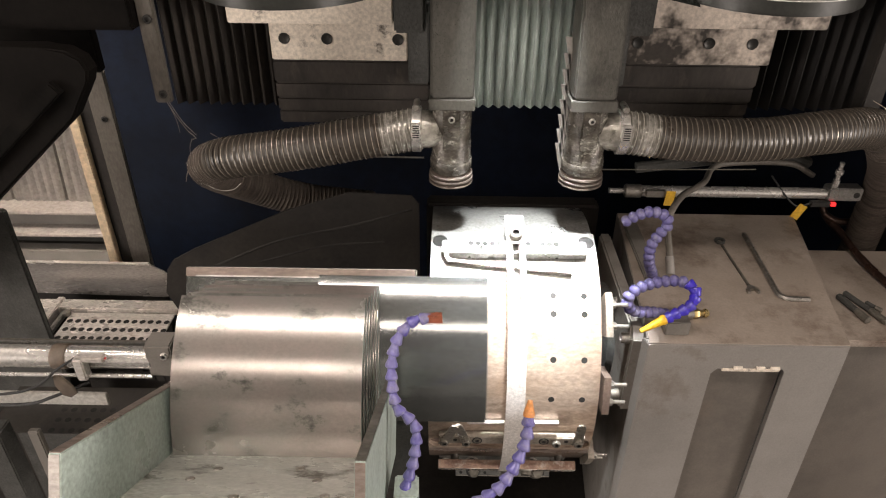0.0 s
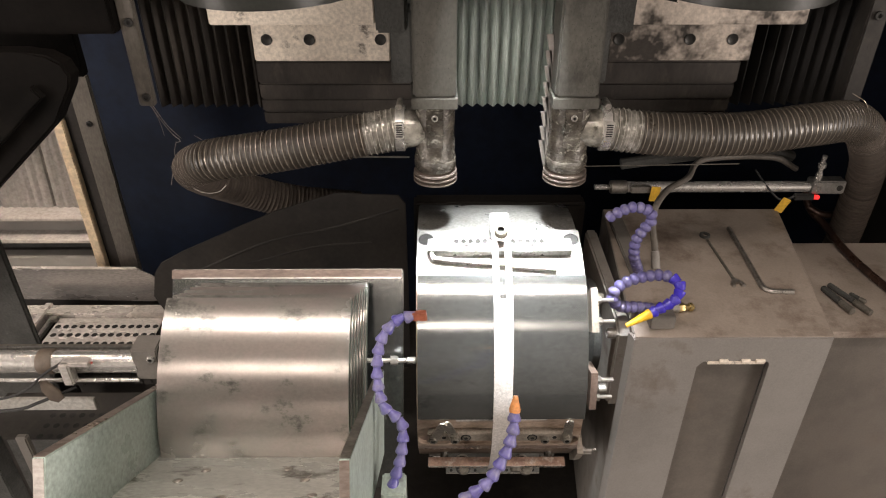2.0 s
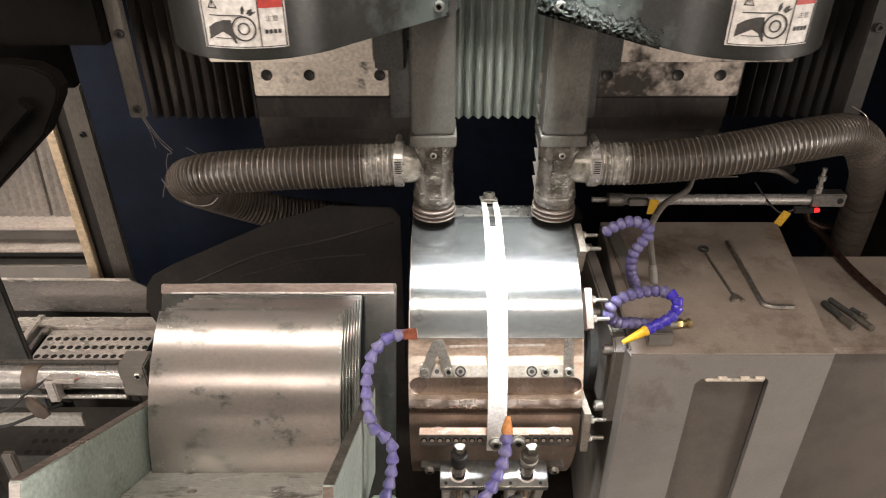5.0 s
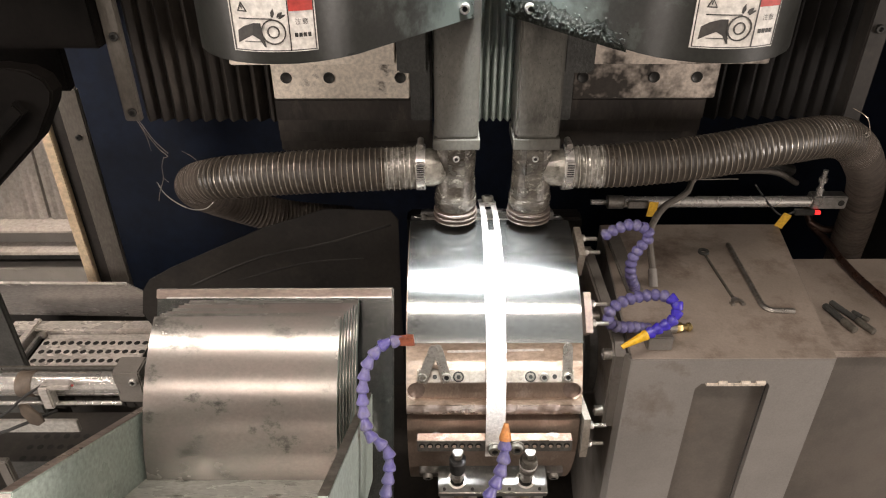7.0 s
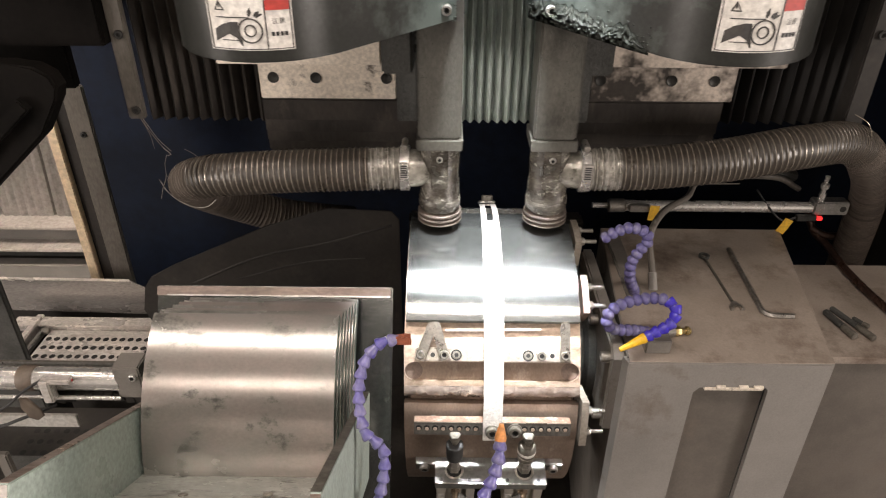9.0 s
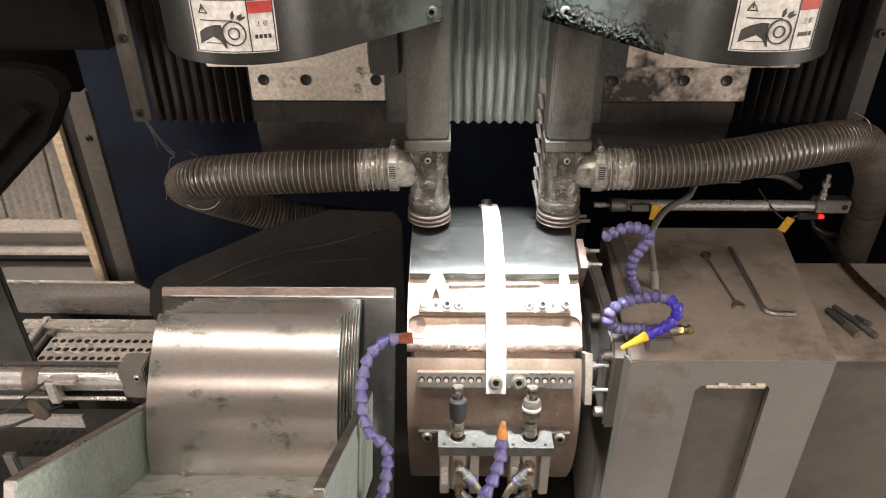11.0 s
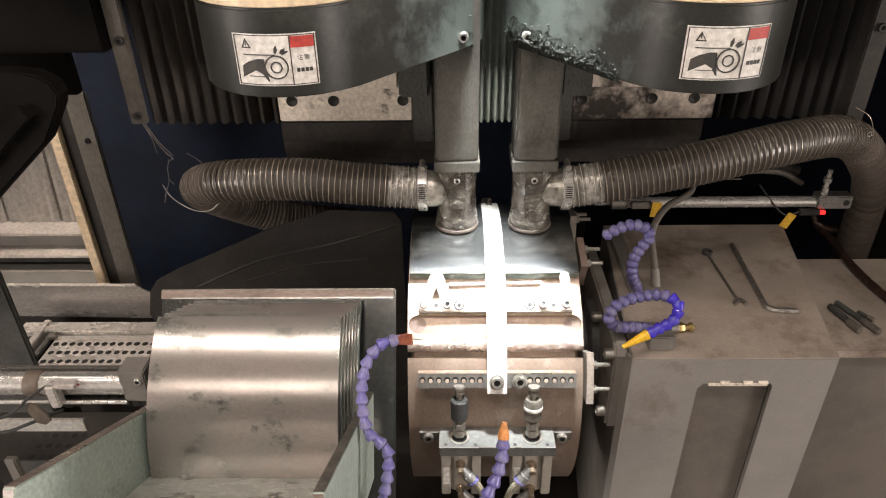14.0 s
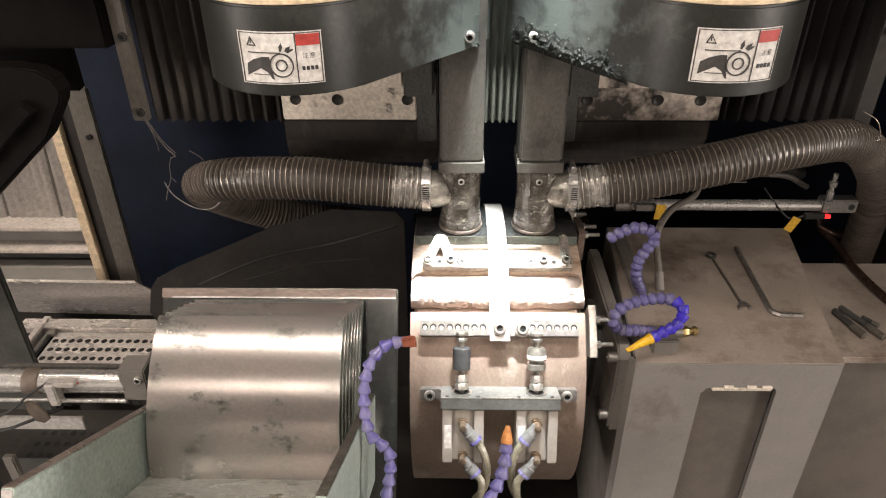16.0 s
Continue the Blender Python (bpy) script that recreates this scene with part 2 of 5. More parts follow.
GALV = mat("galvanised_sheet", (0.76, 0.715, 0.675), (0.60, 0.56, 0.525), 0.26, 0.42, 12, 240, 0.04, (0.6, 1, 1), (0.30, 0.25, 0.215), (0.38, 0.64), (0.57, 0.70))
TAPE = mat("clear_tubing", (0.40, 0.385, 0.34), (0.20, 0.19, 0.165), 0.14, 0.3, 30, 200, 0.45, (1, 1, 1), (0.09, 0.085, 0.07), (0.4, 0.6), (0.55, 0.65))
POLISH = mat("dull_polished_plate", (0.15, 0.155, 0.15), (0.10, 0.105, 0.10), 0.16, 0.92, 9, 200, 0.02, (1, 1, 1), (0.30, 0.30, 0.29), (0.38, 0.66), (0.60, 0.72), 0.05)
FITG = mat("grey_fitting_plastic", (0.16, 0.16, 0.155), (0.12, 0.12, 0.115), 0.4, 0.0, 20, 200, 0.0)
FINGER = mat("dull_spring_steel", (0.169, 0.156, 0.133), (0.111, 0.101, 0.0845), 0.48, 0.5, 30, 260, 0.08)
FINGM = mat("polished_spring_steel", (0.52, 0.49, 0.44), (0.40, 0.375, 0.335), 0.34, 0.95, 30, 260, 0.05)
RINGM = mat("brown_rubber_cup", (0.0829, 0.0636, 0.0508), (0.047, 0.0365, 0.0293), 0.8, 0.0, 30, 200, 0.1)
BARD = mat("dark_drilled_bar", (0.17, 0.16, 0.145), (0.11, 0.102, 0.092), 0.42, 0.6, 20, 240, 0.08)
BLOCKM = mat("grey_block_steel", (0.15, 0.152, 0.141), (0.10, 0.101, 0.094), 0.5, 0.4, 16, 200, 0.04, (1, 1, 1), (0.33, 0.32, 0.30), (0.4, 0.62), (0.6, 0.75))
ALUM = mat("brushed_aluminium", (0.56, 0.52, 0.46), (0.46, 0.425, 0.375), 0.42, 0.6, 14, 200, 0.04, (1, 1, 0.3), grain=0.9)
TUBEO = mat("olive_air_tube", (0.25, 0.23, 0.17), (0.19, 0.175, 0.13), 0.25, 0.0, 20, 200, 0.0)
BRONZE = mat("bronze_port_screw", (0.40, 0.32, 0.24), (0.28, 0.215, 0.155), 0.35, 0.8, 40, 200, 0.0)
# Lighter copy of the casting grey, with the front's light in its colour.
FRONTC = mat("worn_grey_cabinet_paint", (0.245, 0.229, 0.213), (0.200, 0.187, 0.173), 0.55, 0.0, 5, 420, 0.05, (1, 1, 1), (0.152, 0.124, 0.103), (0.36, 0.66), (0.58, 0.74), grain=0.91)
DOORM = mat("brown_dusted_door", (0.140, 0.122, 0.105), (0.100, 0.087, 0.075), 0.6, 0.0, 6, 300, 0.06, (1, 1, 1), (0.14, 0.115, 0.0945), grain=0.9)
# Rust-dust tone, lightened so that the tops look lit.
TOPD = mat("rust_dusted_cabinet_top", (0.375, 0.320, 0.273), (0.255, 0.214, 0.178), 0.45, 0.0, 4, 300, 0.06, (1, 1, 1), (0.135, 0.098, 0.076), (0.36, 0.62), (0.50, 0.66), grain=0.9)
LEATHER = mat("brown_leather_flap", (0.14, 0.11, 0.085), (0.09, 0.07, 0.055), 0.6, 0.0, 30, 240, 0.2)
LIPM = mat("pinkish_bare_steel", (0.46, 0.385, 0.34), (0.33, 0.265, 0.23), 0.35, 0.7, 16, 240, 0.05, (0.4, 1, 1), (0.20, 0.13, 0.10), (0.4, 0.62), (0.56, 0.72))
LIPB = mat("brown_stained_lip", (0.27, 0.215, 0.185), (0.19, 0.15, 0.128), 0.4, 0.55, 14, 240, 0.06, (0.4, 1, 1), (0.40, 0.34, 0.30), (0.4, 0.62), (0.6, 0.74))
# Black discs in this colour stand for the shade inside holes.
HOLE = mat("hole_shadow_black", (0.012, 0.011, 0.010), (0.008, 0.008, 0.007), 0.9, 0.0, 20, 200, 0.0)
LED = glow("red_sensor_light", (1.0, 0.03, 0.03), 1.2)


def stained_and_lit(m, near, far, pale):
    """Pale stains, made denser near the spindle to paint in the lamp's light."""
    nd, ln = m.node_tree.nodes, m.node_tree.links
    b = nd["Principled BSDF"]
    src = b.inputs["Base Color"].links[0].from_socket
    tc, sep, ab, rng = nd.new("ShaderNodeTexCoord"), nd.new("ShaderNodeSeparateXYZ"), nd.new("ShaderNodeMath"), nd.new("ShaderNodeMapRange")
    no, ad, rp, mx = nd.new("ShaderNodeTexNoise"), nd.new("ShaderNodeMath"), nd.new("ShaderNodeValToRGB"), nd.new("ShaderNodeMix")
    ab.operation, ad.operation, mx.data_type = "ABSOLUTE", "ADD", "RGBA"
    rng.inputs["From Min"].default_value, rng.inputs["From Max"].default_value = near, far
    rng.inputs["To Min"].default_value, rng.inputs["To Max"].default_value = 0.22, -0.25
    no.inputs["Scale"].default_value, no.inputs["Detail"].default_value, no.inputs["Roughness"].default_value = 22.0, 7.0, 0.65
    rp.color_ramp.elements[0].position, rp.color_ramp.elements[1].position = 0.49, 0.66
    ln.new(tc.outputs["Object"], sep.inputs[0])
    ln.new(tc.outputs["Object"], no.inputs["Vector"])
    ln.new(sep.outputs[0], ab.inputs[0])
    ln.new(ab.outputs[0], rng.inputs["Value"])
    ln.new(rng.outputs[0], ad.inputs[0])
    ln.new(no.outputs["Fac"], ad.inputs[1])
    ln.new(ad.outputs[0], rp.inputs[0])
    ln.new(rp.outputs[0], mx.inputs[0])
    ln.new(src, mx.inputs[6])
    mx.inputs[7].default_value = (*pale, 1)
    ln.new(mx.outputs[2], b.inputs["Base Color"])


# Belt guards: smears plus the lamp's brightness round the spindle, both in colour.
stained_and_lit(COVER, 0.08, 0.23, (0.070, 0.082, 0.074))


# ---- mesh helpers ----
def link(name, bm, material, parent=None, label="", smooth=True):
    me = bpy.data.meshes.new(name)
    bmesh.ops.recalc_face_normals(bm, faces=bm.faces[:])
    bm.to_mesh(me)
    bm.free()
    for mm in material if isinstance(material, (list, tuple)) else (material, HOLE):
        me.materials.append(mm)
    if smooth:
        for p in me.polygons:
            p.use_smooth = True
        me.set_sharp_from_angle(angle=radians(35))
    o = new(name, me)
    if parent is not None:
        o.parent = parent
    if label:
        o["label"] = label
    return o


def part(name, bm, material, parent, label=""):
    return link(name, bm, material, parent, label)


def thing(name, label, category, m=None, group="", kind=""):
    o = new(name)
    o.empty_display_size = 0.02
    if m is not None:
        o.matrix_world = m
    return tagged(o, label, category, group, kind)


def B(*boxes, bevel=0.0015):
    """One bmesh of bevelled boxes (x0, x1, y0, y1, z0, z1)."""
    bm = bmesh.new()
    for x0, x1, y0, y1, z0, z1 in boxes:
        r = bmesh.ops.create_cube(bm, size=1)
        for v in r["verts"]:
            v.co = Vector(((x0 + x1) / 2 + v.co.x * (x1 - x0), (y0 + y1) / 2 + v.co.y * (y1 - y0), (z0 + z1) / 2 + v.co.z * (z1 - z0)))
    if bevel:
        bmesh.ops.bevel(bm, geom=bm.edges[:], offset=bevel, segments=2, affect="EDGES", clamp_overlap=True)
    return bm


def basis(d):
    d = Vector(d).normalized()
    a = Vector((0, 0, 1)) if abs(d.z) < 0.9 else Vector((1, 0, 0))
    u = d.cross(a).normalized()
    return d, u, d.cross(u)


def lathe(bm, p0, d, prof, seg=20, caps=True):
    """Turn a profile of (distance along d, radius) round the line from p0."""
    d, u, w = basis(d)
    rings = []
    for h, r in prof:
        rings.append([bm.verts.new(Vector(p0) + d * h + (u * math.cos(2 * math.pi * k / seg) + w * math.sin(2 * math.pi * k / seg)) * r) for k in range(seg)])
    for a, b in zip(rings, rings[1:]):
        for k in range(seg):
            bm.faces.new((a[k], a[(k + 1) % seg], b[(k + 1) % seg], b[k]))
    if caps:
        bm.faces.new(rings[0])
        bm.faces.new(rings[-1])
    return bm


def rod(p0, p1, r, seg=16, bm=None, chamfer=0.0):
    bm = bm or bmesh.new()
    p0, p1 = Vector(p0), Vector(p1)
    L = (p1 - p0).length
    c = min(chamfer, L / 3, r / 2)
    prof = [(0, r - c), (c, r), (L - c, r), (L, r - c)] if c else [(0, r), (L, r)]
    return lathe(bm, p0, p1 - p0, prof, seg)


def tube(points, r, seg=10, bm=None):
    """A round tube through points."""
    bm = bm or bmesh.new()
    pts = [Vector(p) for p in points]
    rings, u = [], None
    for i, p in enumerate(pts):
        d = (pts[min(i + 1, len(pts) - 1)] - pts[max(i - 1, 0)]).normalized()
        u = basis(d)[1] if u is None else (u - d * u.dot(d)).normalized()
        w = d.cross(u)
        rings.append([bm.verts.new(p + (u * math.cos(2 * math.pi * k / seg) + w * math.sin(2 * math.pi * k / seg)) * r) for k in range(seg)])
    for a, b in zip(rings, rings[1:]):
        for k in range(seg):
            bm.faces.new((a[k], a[(k + 1) % seg], b[(k + 1) % seg], b[k]))
    bm.faces.new(rings[0])
    bm.faces.new(rings[-1])
    return bm


def spline(ctrl, n):
    """Catmull-Rom through ctrl, n points evenly by length."""
    c = [Vector(p) for p in ctrl]
    c = [c[0] * 2 - c[1]] + c + [c[-1] * 2 - c[-2]]
    fine = []
    for i in range(1, len(c) - 2):
        for k in range(24):
            t = k / 24
            fine.append(0.5 * ((2 * c[i]) + (c[i + 1] - c[i - 1]) * t + (2 * c[i - 1] - 5 * c[i] + 4 * c[i + 1] - c[i + 2]) * t * t + (3 * c[i] - c[i - 1] - 3 * c[i + 1] + c[i + 2]) * t ** 3))
    fine.append(c[-2])
    acc = [0.0]
    for a, b in zip(fine, fine[1:]):
        acc.append(acc[-1] + (b - a).length)
    out, j = [], 0
    for k in range(n):
        s = acc[-1] * k / (n - 1)
        while j < len(acc) - 2 and acc[j + 1] < s:
            j += 1
        f = (s - acc[j]) / max(1e-9, acc[j + 1] - acc[j])
        out.append(fine[j].lerp(fine[j + 1], f))
    return out


def prism(poly, axis, a, b, bevel=0.0, bm=None):
    """Extrude a polygon of two coordinates along an axis from a to b."""
    own = bm is None
    bm = bm or bmesh.new()

    def at(p, v):
        return {"x": (v, p[0], p[1]), "y": (p[0], v, p[1]), "z": (p[0], p[1], v)}[axis]

    lo = [bm.verts.new(at(p, a)) for p in poly]
    hi = [bm.verts.new(at(p, b)) for p in poly]
    n = len(poly)
    fs = [bm.faces.new(lo), bm.faces.new(hi[::-1])] + [bm.faces.new((lo[k], lo[(k + 1) % n], hi[(k + 1) % n], hi[k])) for k in range(n)]
    if bevel and own:
        bmesh.ops.bevel(bm, geom=list({e for f in fs[:2] for e in f.edges}), offset=bevel, segments=2, affect="EDGES", clamp_overlap=True)
    return bm


def sheet(corners, thick, bm=None, bevel=0.0):
    """A flat plate with the given corners and thickness."""
    bm = bm or bmesh.new()
    c = [Vector(p) for p in corners]
    n = (c[1] - c[0]).cross(c[2] - c[0]).normalized() * thick
    lo, hi = [bm.verts.new(p) for p in c], [bm.verts.new(p - n) for p in c]
    k = len(c)
    bm.faces.new(lo), bm.faces.new(hi[::-1])
    for i in range(k):
        bm.faces.new((lo[i], lo[(i + 1) % k], hi[(i + 1) % k], hi[i]))
    if bevel:
        bmesh.ops.bevel(bm, geom=bm.edges[:], offset=bevel, segments=2, affect="EDGES", clamp_overlap=True)
    return bm


def polar(r, a):
    """(y, z) on the drum, a degrees up from the side that faces the camera."""
    return -r * math.cos(radians(a)), r * math.sin(radians(a))


def arc(r0, r1, a0, a1, x0, x1, n=24, bm=None, bevel=0.0):
    """A curved slab about the x axis."""
    bm = bm or bmesh.new()
    rows = []
    for k in range(n + 1):
        a = a0 + (a1 - a0) * k / n
        (yi, zi), (yo, zo) = polar(r0, a), polar(r1, a)
        rows.append([bm.verts.new(p) for p in ((x0, yi, zi), (x1, yi, zi), (x1, yo, zo), (x0, yo, zo))])
    for p, q in zip(rows, rows[1:]):
        for k in range(4):
            bm.faces.new((p[k], p[(k + 1) % 4], q[(k + 1) % 4], q[k]))
    bm.faces.new(rows[0]), bm.faces.new(rows[-1])
    if bevel:
        es = [e for e in bm.edges if len(e.link_faces) == 2 and e.calc_face_angle(0) > 0.9]
        bmesh.ops.bevel(bm, geom=es, offset=bevel, segments=2, affect="EDGES", clamp_overlap=True)
    return bm


def cap_screw(p, d, r=0.006, h=0.006, bm=None):
    """Socket-head screw, head out along d, its sunk socket painted black for shade."""
    bm = bm or bmesh.new()
    lathe(bm, p, d, [(0, r), (h * 0.85, r), (h, r * 0.86), (h, r * 0.52), (h * 0.4, r * 0.48)], 14)
    axis = Vector(d).normalized()
    for f in bm.faces:
        q = f.calc_center_median() - Vector(p)
        if q.dot(axis) > h * 0.3 and (q - axis * q.dot(axis)).length < r * 0.51:
            f.material_index = 1
    return bm


def hexbolt(p, d, r=0.007, h=0.006, shank=0.0, bm=None):
    bm = bm or bmesh.new()
    lathe(bm, p, d, [(0, r), (h * 0.8, r), (h, r * 0.85)], 6)
    if shank:
        lathe(bm, p, d, [(h, r * 0.5), (h + shank, r * 0.5)], 10)
    return bm


def turned(bm, m):
    bmesh.ops.transform(bm, matrix=m, verts=bm.verts[:])
    return bm


# ---- tables of the moves ----
HOME, UP, DOWN = 0.0, -0.033, -0.063
OUT, IN = 0.0, 0.039
HEAD_Z = [(0, HOME), (3.05, HOME), (3.2, -0.008), (3.4, -0.027), (3.55, UP), (4.0, -0.049), (4.4, DOWN), (4.6, DOWN), (4.8, UP), (5.45, UP), (6.2, DOWN), (6.55, DOWN), (6.65, -0.055), (6.8, UP), (7.25, UP), (7.5, -0.043), (8.0, -0.061), (8.15, DOWN), (8.45, -0.060), (8.55, -0.053), (8.75, UP), (9.35, UP), (9.8, -0.050), (10.2, DOWN), (10.4, DOWN), (10.6, UP), (10.98, UP), (11.3, -0.044), (11.5, -0.050), (11.9, DOWN), (12.15, DOWN), (12.4, UP), (13.0, UP), (13.5, -0.050), (13.9, DOWN), (14.2, DOWN), (14.4, UP), (14.85, UP), (15.0, -0.038), (15.5, -0.056), (15.8, DOWN), (16.0, DOWN)]
HEAD_X = [(0, OUT), (4.9, OUT), (5.1, 0.020), (5.35, IN), (8.78, IN), (9.0, 0.017), (9.2, 0.001), (9.3, OUT), (12.5, OUT), (12.75, 0.020), (13.0, 0.037), (13.1, IN), (16.0, IN)]
TURN = [(0, -36.1), (2.82, -36.1), (2.9, -30.5), (3.0, -15), (3.1, -3), (3.2, 0), (7.08, 0), (7.15, 3.8), (7.23, 7.6), (10.62, 7.6), (10.75, 15.5), (10.9, 24.6), (14.56, 24.6), (14.62, 28), (14.7, 37), (14.8, 42.2), (14.86, 42.6), (16.0, 42.6)]


def value(table, t):
    for (a, u), (b, v) in zip(table, table[1:]):
        if a <= t <= b:
            return u + (v - u) * (t - a) / (b - a)
    return table[-1][1]


TIMES = sorted({t for t, _ in HEAD_Z + HEAD_X})
XTIMES = [t for t, _ in HEAD_X]
MOVES = []
AX = pose(0, 0.0017, 1.021)
N = Vector((0, -math.cos(radians(34.8)), math.sin(radians(34.8))))
V = Vector((0, math.sin(radians(34.8)), math.cos(radians(34.8))))

NC = Vector((0, -math.cos(radians(30)), math.sin(radians(30))))
VC = Vector((0, math.sin(radians(30)), math.cos(radians(30))))


def ch(x, s, v):
    """A place in the chute: x, out from the drum's face along the chute, up across it."""
    return Vector((x, 0, 1.0)) + N * 0.22 + NC * s + VC * v


# ---- the hall and the machine's shell ----
def setting(name, bm, material, label, category):
    return tagged(link(name, bm, material), label, category, kind="structure")


def hall():
    setting("floor", B((-4, 4, -4, 4, -0.1, 0), bevel=0), CONCRETE, "oily dark concrete workshop floor", "floor")
    setting("wall_south", B((-4, 4, -4.15, -4, 0, 4), bevel=0), HALL, "plain plastered workshop wall", "wall")
    setting("wall_north", B((-4, 4, 4, 4.15, 0, 4), bevel=0), HALL, "plain plastered workshop wall", "wall")
    # Side walls get openings, added only to hold the two fill lamps.
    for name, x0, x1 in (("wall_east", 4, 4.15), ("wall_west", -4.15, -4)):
        setting(name, B((x0, x1, -4, -3.48, 0, 4), (x0, x1, -1.72, 4, 0, 4), (x0, x1, -3.48, -1.72, 0, 0.92), (x0, x1, -3.48, -1.72, 2.28, 4), bevel=0), HALL, "plain plastered workshop wall with an added opening", "wall")
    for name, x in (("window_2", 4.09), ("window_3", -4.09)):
        w = thing(name, "unseen opening with a grey frame, added for a fill lamp", "window", kind="structure")
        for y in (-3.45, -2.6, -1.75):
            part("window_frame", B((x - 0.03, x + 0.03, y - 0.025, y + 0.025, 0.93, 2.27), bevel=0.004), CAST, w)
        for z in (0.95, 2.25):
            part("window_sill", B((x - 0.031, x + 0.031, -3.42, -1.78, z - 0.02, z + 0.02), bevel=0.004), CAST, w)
    setting("ceiling", B((-4, 4, -4, 4, 4, 4.1), bevel=0), HALL, "plain workshop ceiling", "ceiling")


def shell():
    setting("backdrop", B((-0.90, 1.6, 0.62, 0.64, 0.0, 2.4)), BLUE, "dark blue painted rear panel of the machine", "panel")
    # Panel added to block the right fill lamp and shade the hose.
    setting("enclosure_side", B((0.95, 0.98, -0.10, 0.618, 0.0, 2.4), bevel=0.002), DARK, "dark panel, added to keep lamp light off the right rear", "panel")
    o = thing("machine_hood", "near-black upper hood of the machine with a raked edge", "machine hood")
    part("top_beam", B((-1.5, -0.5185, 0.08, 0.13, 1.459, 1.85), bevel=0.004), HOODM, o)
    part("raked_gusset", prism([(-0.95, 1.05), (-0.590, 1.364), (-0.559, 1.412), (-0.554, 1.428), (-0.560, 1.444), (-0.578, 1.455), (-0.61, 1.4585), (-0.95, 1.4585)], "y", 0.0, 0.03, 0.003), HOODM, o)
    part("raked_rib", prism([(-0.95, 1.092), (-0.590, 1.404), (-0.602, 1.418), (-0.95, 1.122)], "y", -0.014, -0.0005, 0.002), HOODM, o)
    # Dark sheet added to fill the gap between beam and gusset.
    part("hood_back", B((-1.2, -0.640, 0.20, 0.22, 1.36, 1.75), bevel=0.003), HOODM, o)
    # Unseen board, added to hold front lamp light off the upper parts.
    part("front_header", B((-1.3, 1.3, -0.43, -0.405, 2.15, 2.5), bevel=0.003), DARK, o)
    part("rear_beam", B((-0.8, 0.9, 0.30, 0.6, 1.52, 1.8), bevel=0.004), DARK, o)
    p = thing("left_frame_bar", "grey steel frame bar with socket screws beside the bellows", "frame bar")
    part("bar", B((-0.517, -0.4935, 0.095, 0.106, 1.352, 1.9), bevel=0.002), POSTM, p)
    for z in (1.366, 1.472, 1.58):
        part("screw", cap_screw((-0.503, 0.0945, z), (0, -1, 0), 0.006, 0.004), BLACKO, p)
    p = thing("right_frame_bar", "frame bar beside the bellows, painted dark for shade", "frame bar")
    # Colour carries the shade that falls on the machine's right side.
    part("bar", B((0.503, 0.530, 0.095, 0.125, 1.34, 1.9), bevel=0.002), DARK, p)
    part("screw", cap_screw((0.516, 0.0945, 1.48), (0, -1, 0), 0.006, 0.004), BLACKO, p)
    # the way beams behind the bellows
    p = thing("cross_beam", "dark machine cross beam behind the bellows", "beam")
    part("beam", B((-0.52, 0.53, 0.19, 0.30, 1.345, 1.9), bevel=0.004), DARK, p)
    # rear window in the side of the enclosure
    w = thing("window_1", "open maintenance hatch with a cream painted inner frame", "hatch", kind="structure")
    part("outer_post", B((-0.780, -0.737, 0.395, 0.405, 0.70, 1.300), bevel=0.003), POSTM, w)
    # Side face of the post, its shade put into a dark colour.
    part("post_return", B((-0.8115, -0.7805, 0.41, 0.43, 0.70, 1.300), bevel=0.002), DARK, w)
    part("cream_strip", B((-0.833, -0.812, 0.40, 0.43, 0.70, 1.300), bevel=0.002), WOODY, w, "cream painted strip")
    for z in (1.2035,):
        part("screw", cap_screw((-0.757, 0.3945, z), (0, -1, 0), 0.006, 0.003), BLACKO, w)
    # the next bay seen through the hatch
    c = thing("corrugated_wall", "pale grey corrugated sheet wall with flat rails below", "wall panel", kind="structure")
    bm = bmesh.new()
    xs, k, x = [], 0, -2.4
    while x < -0.6:
        if k % 7 == 6:
            xs += [(x, 1.300), (x + 0.003, 1.312), (x + 0.007, 1.312), (x + 0.010, 1.300)]
            x += 0.012
        else:
            xs += [(x, 1.300), (x + 0.009, 1.2945), (x + 0.018, 1.2945), (x + 0.027, 1.300)]
            x += 0.030
        k += 1
    lo = [bm.verts.new((a, b, 0.522)) for a, b in xs]
    hi = [bm.verts.new((a, b + 0.1, 1.5)) for a, b in xs]
    for i in range(len(xs) - 1):
        bm.faces.new((lo[i], lo[i + 1], hi[i + 1], hi[i]))
    bmesh.ops.solidify(bm, geom=bm.faces[:], thickness=0.004)
    part("corrugated_sheet", bm, CORR, c)
    part("rail", B((-2.4, -0.6, 1.22, 1.34, 0.508, 0.5215), bevel=0.003), CORR, c)
    part("rail_face", B((-2.4, -0.6, 1.29, 1.33, 0.4315, 0.5075), bevel=0.0), FRONTC, c)
    part("rail", B((-2.4, -0.6, 1.22, 1.34, 0.418, 0.431), bevel=0.003), CORR, c)
    part("recess", B((-2.4, -0.6, 1.32, 1.34, 0.34, 0.4175), bevel=0.0), DUSTY, c)
    part("kick_panel", B((-2.4, -0.6, 1.25, 1.30, 0.0, 0.345), bevel=0.004), FRONTC, c)
    # dark slanting sheet behind the stack
    s = thing("slanted_chute_sheet", "dark brown dusty sheet of the scrap chute", "sheet metal")
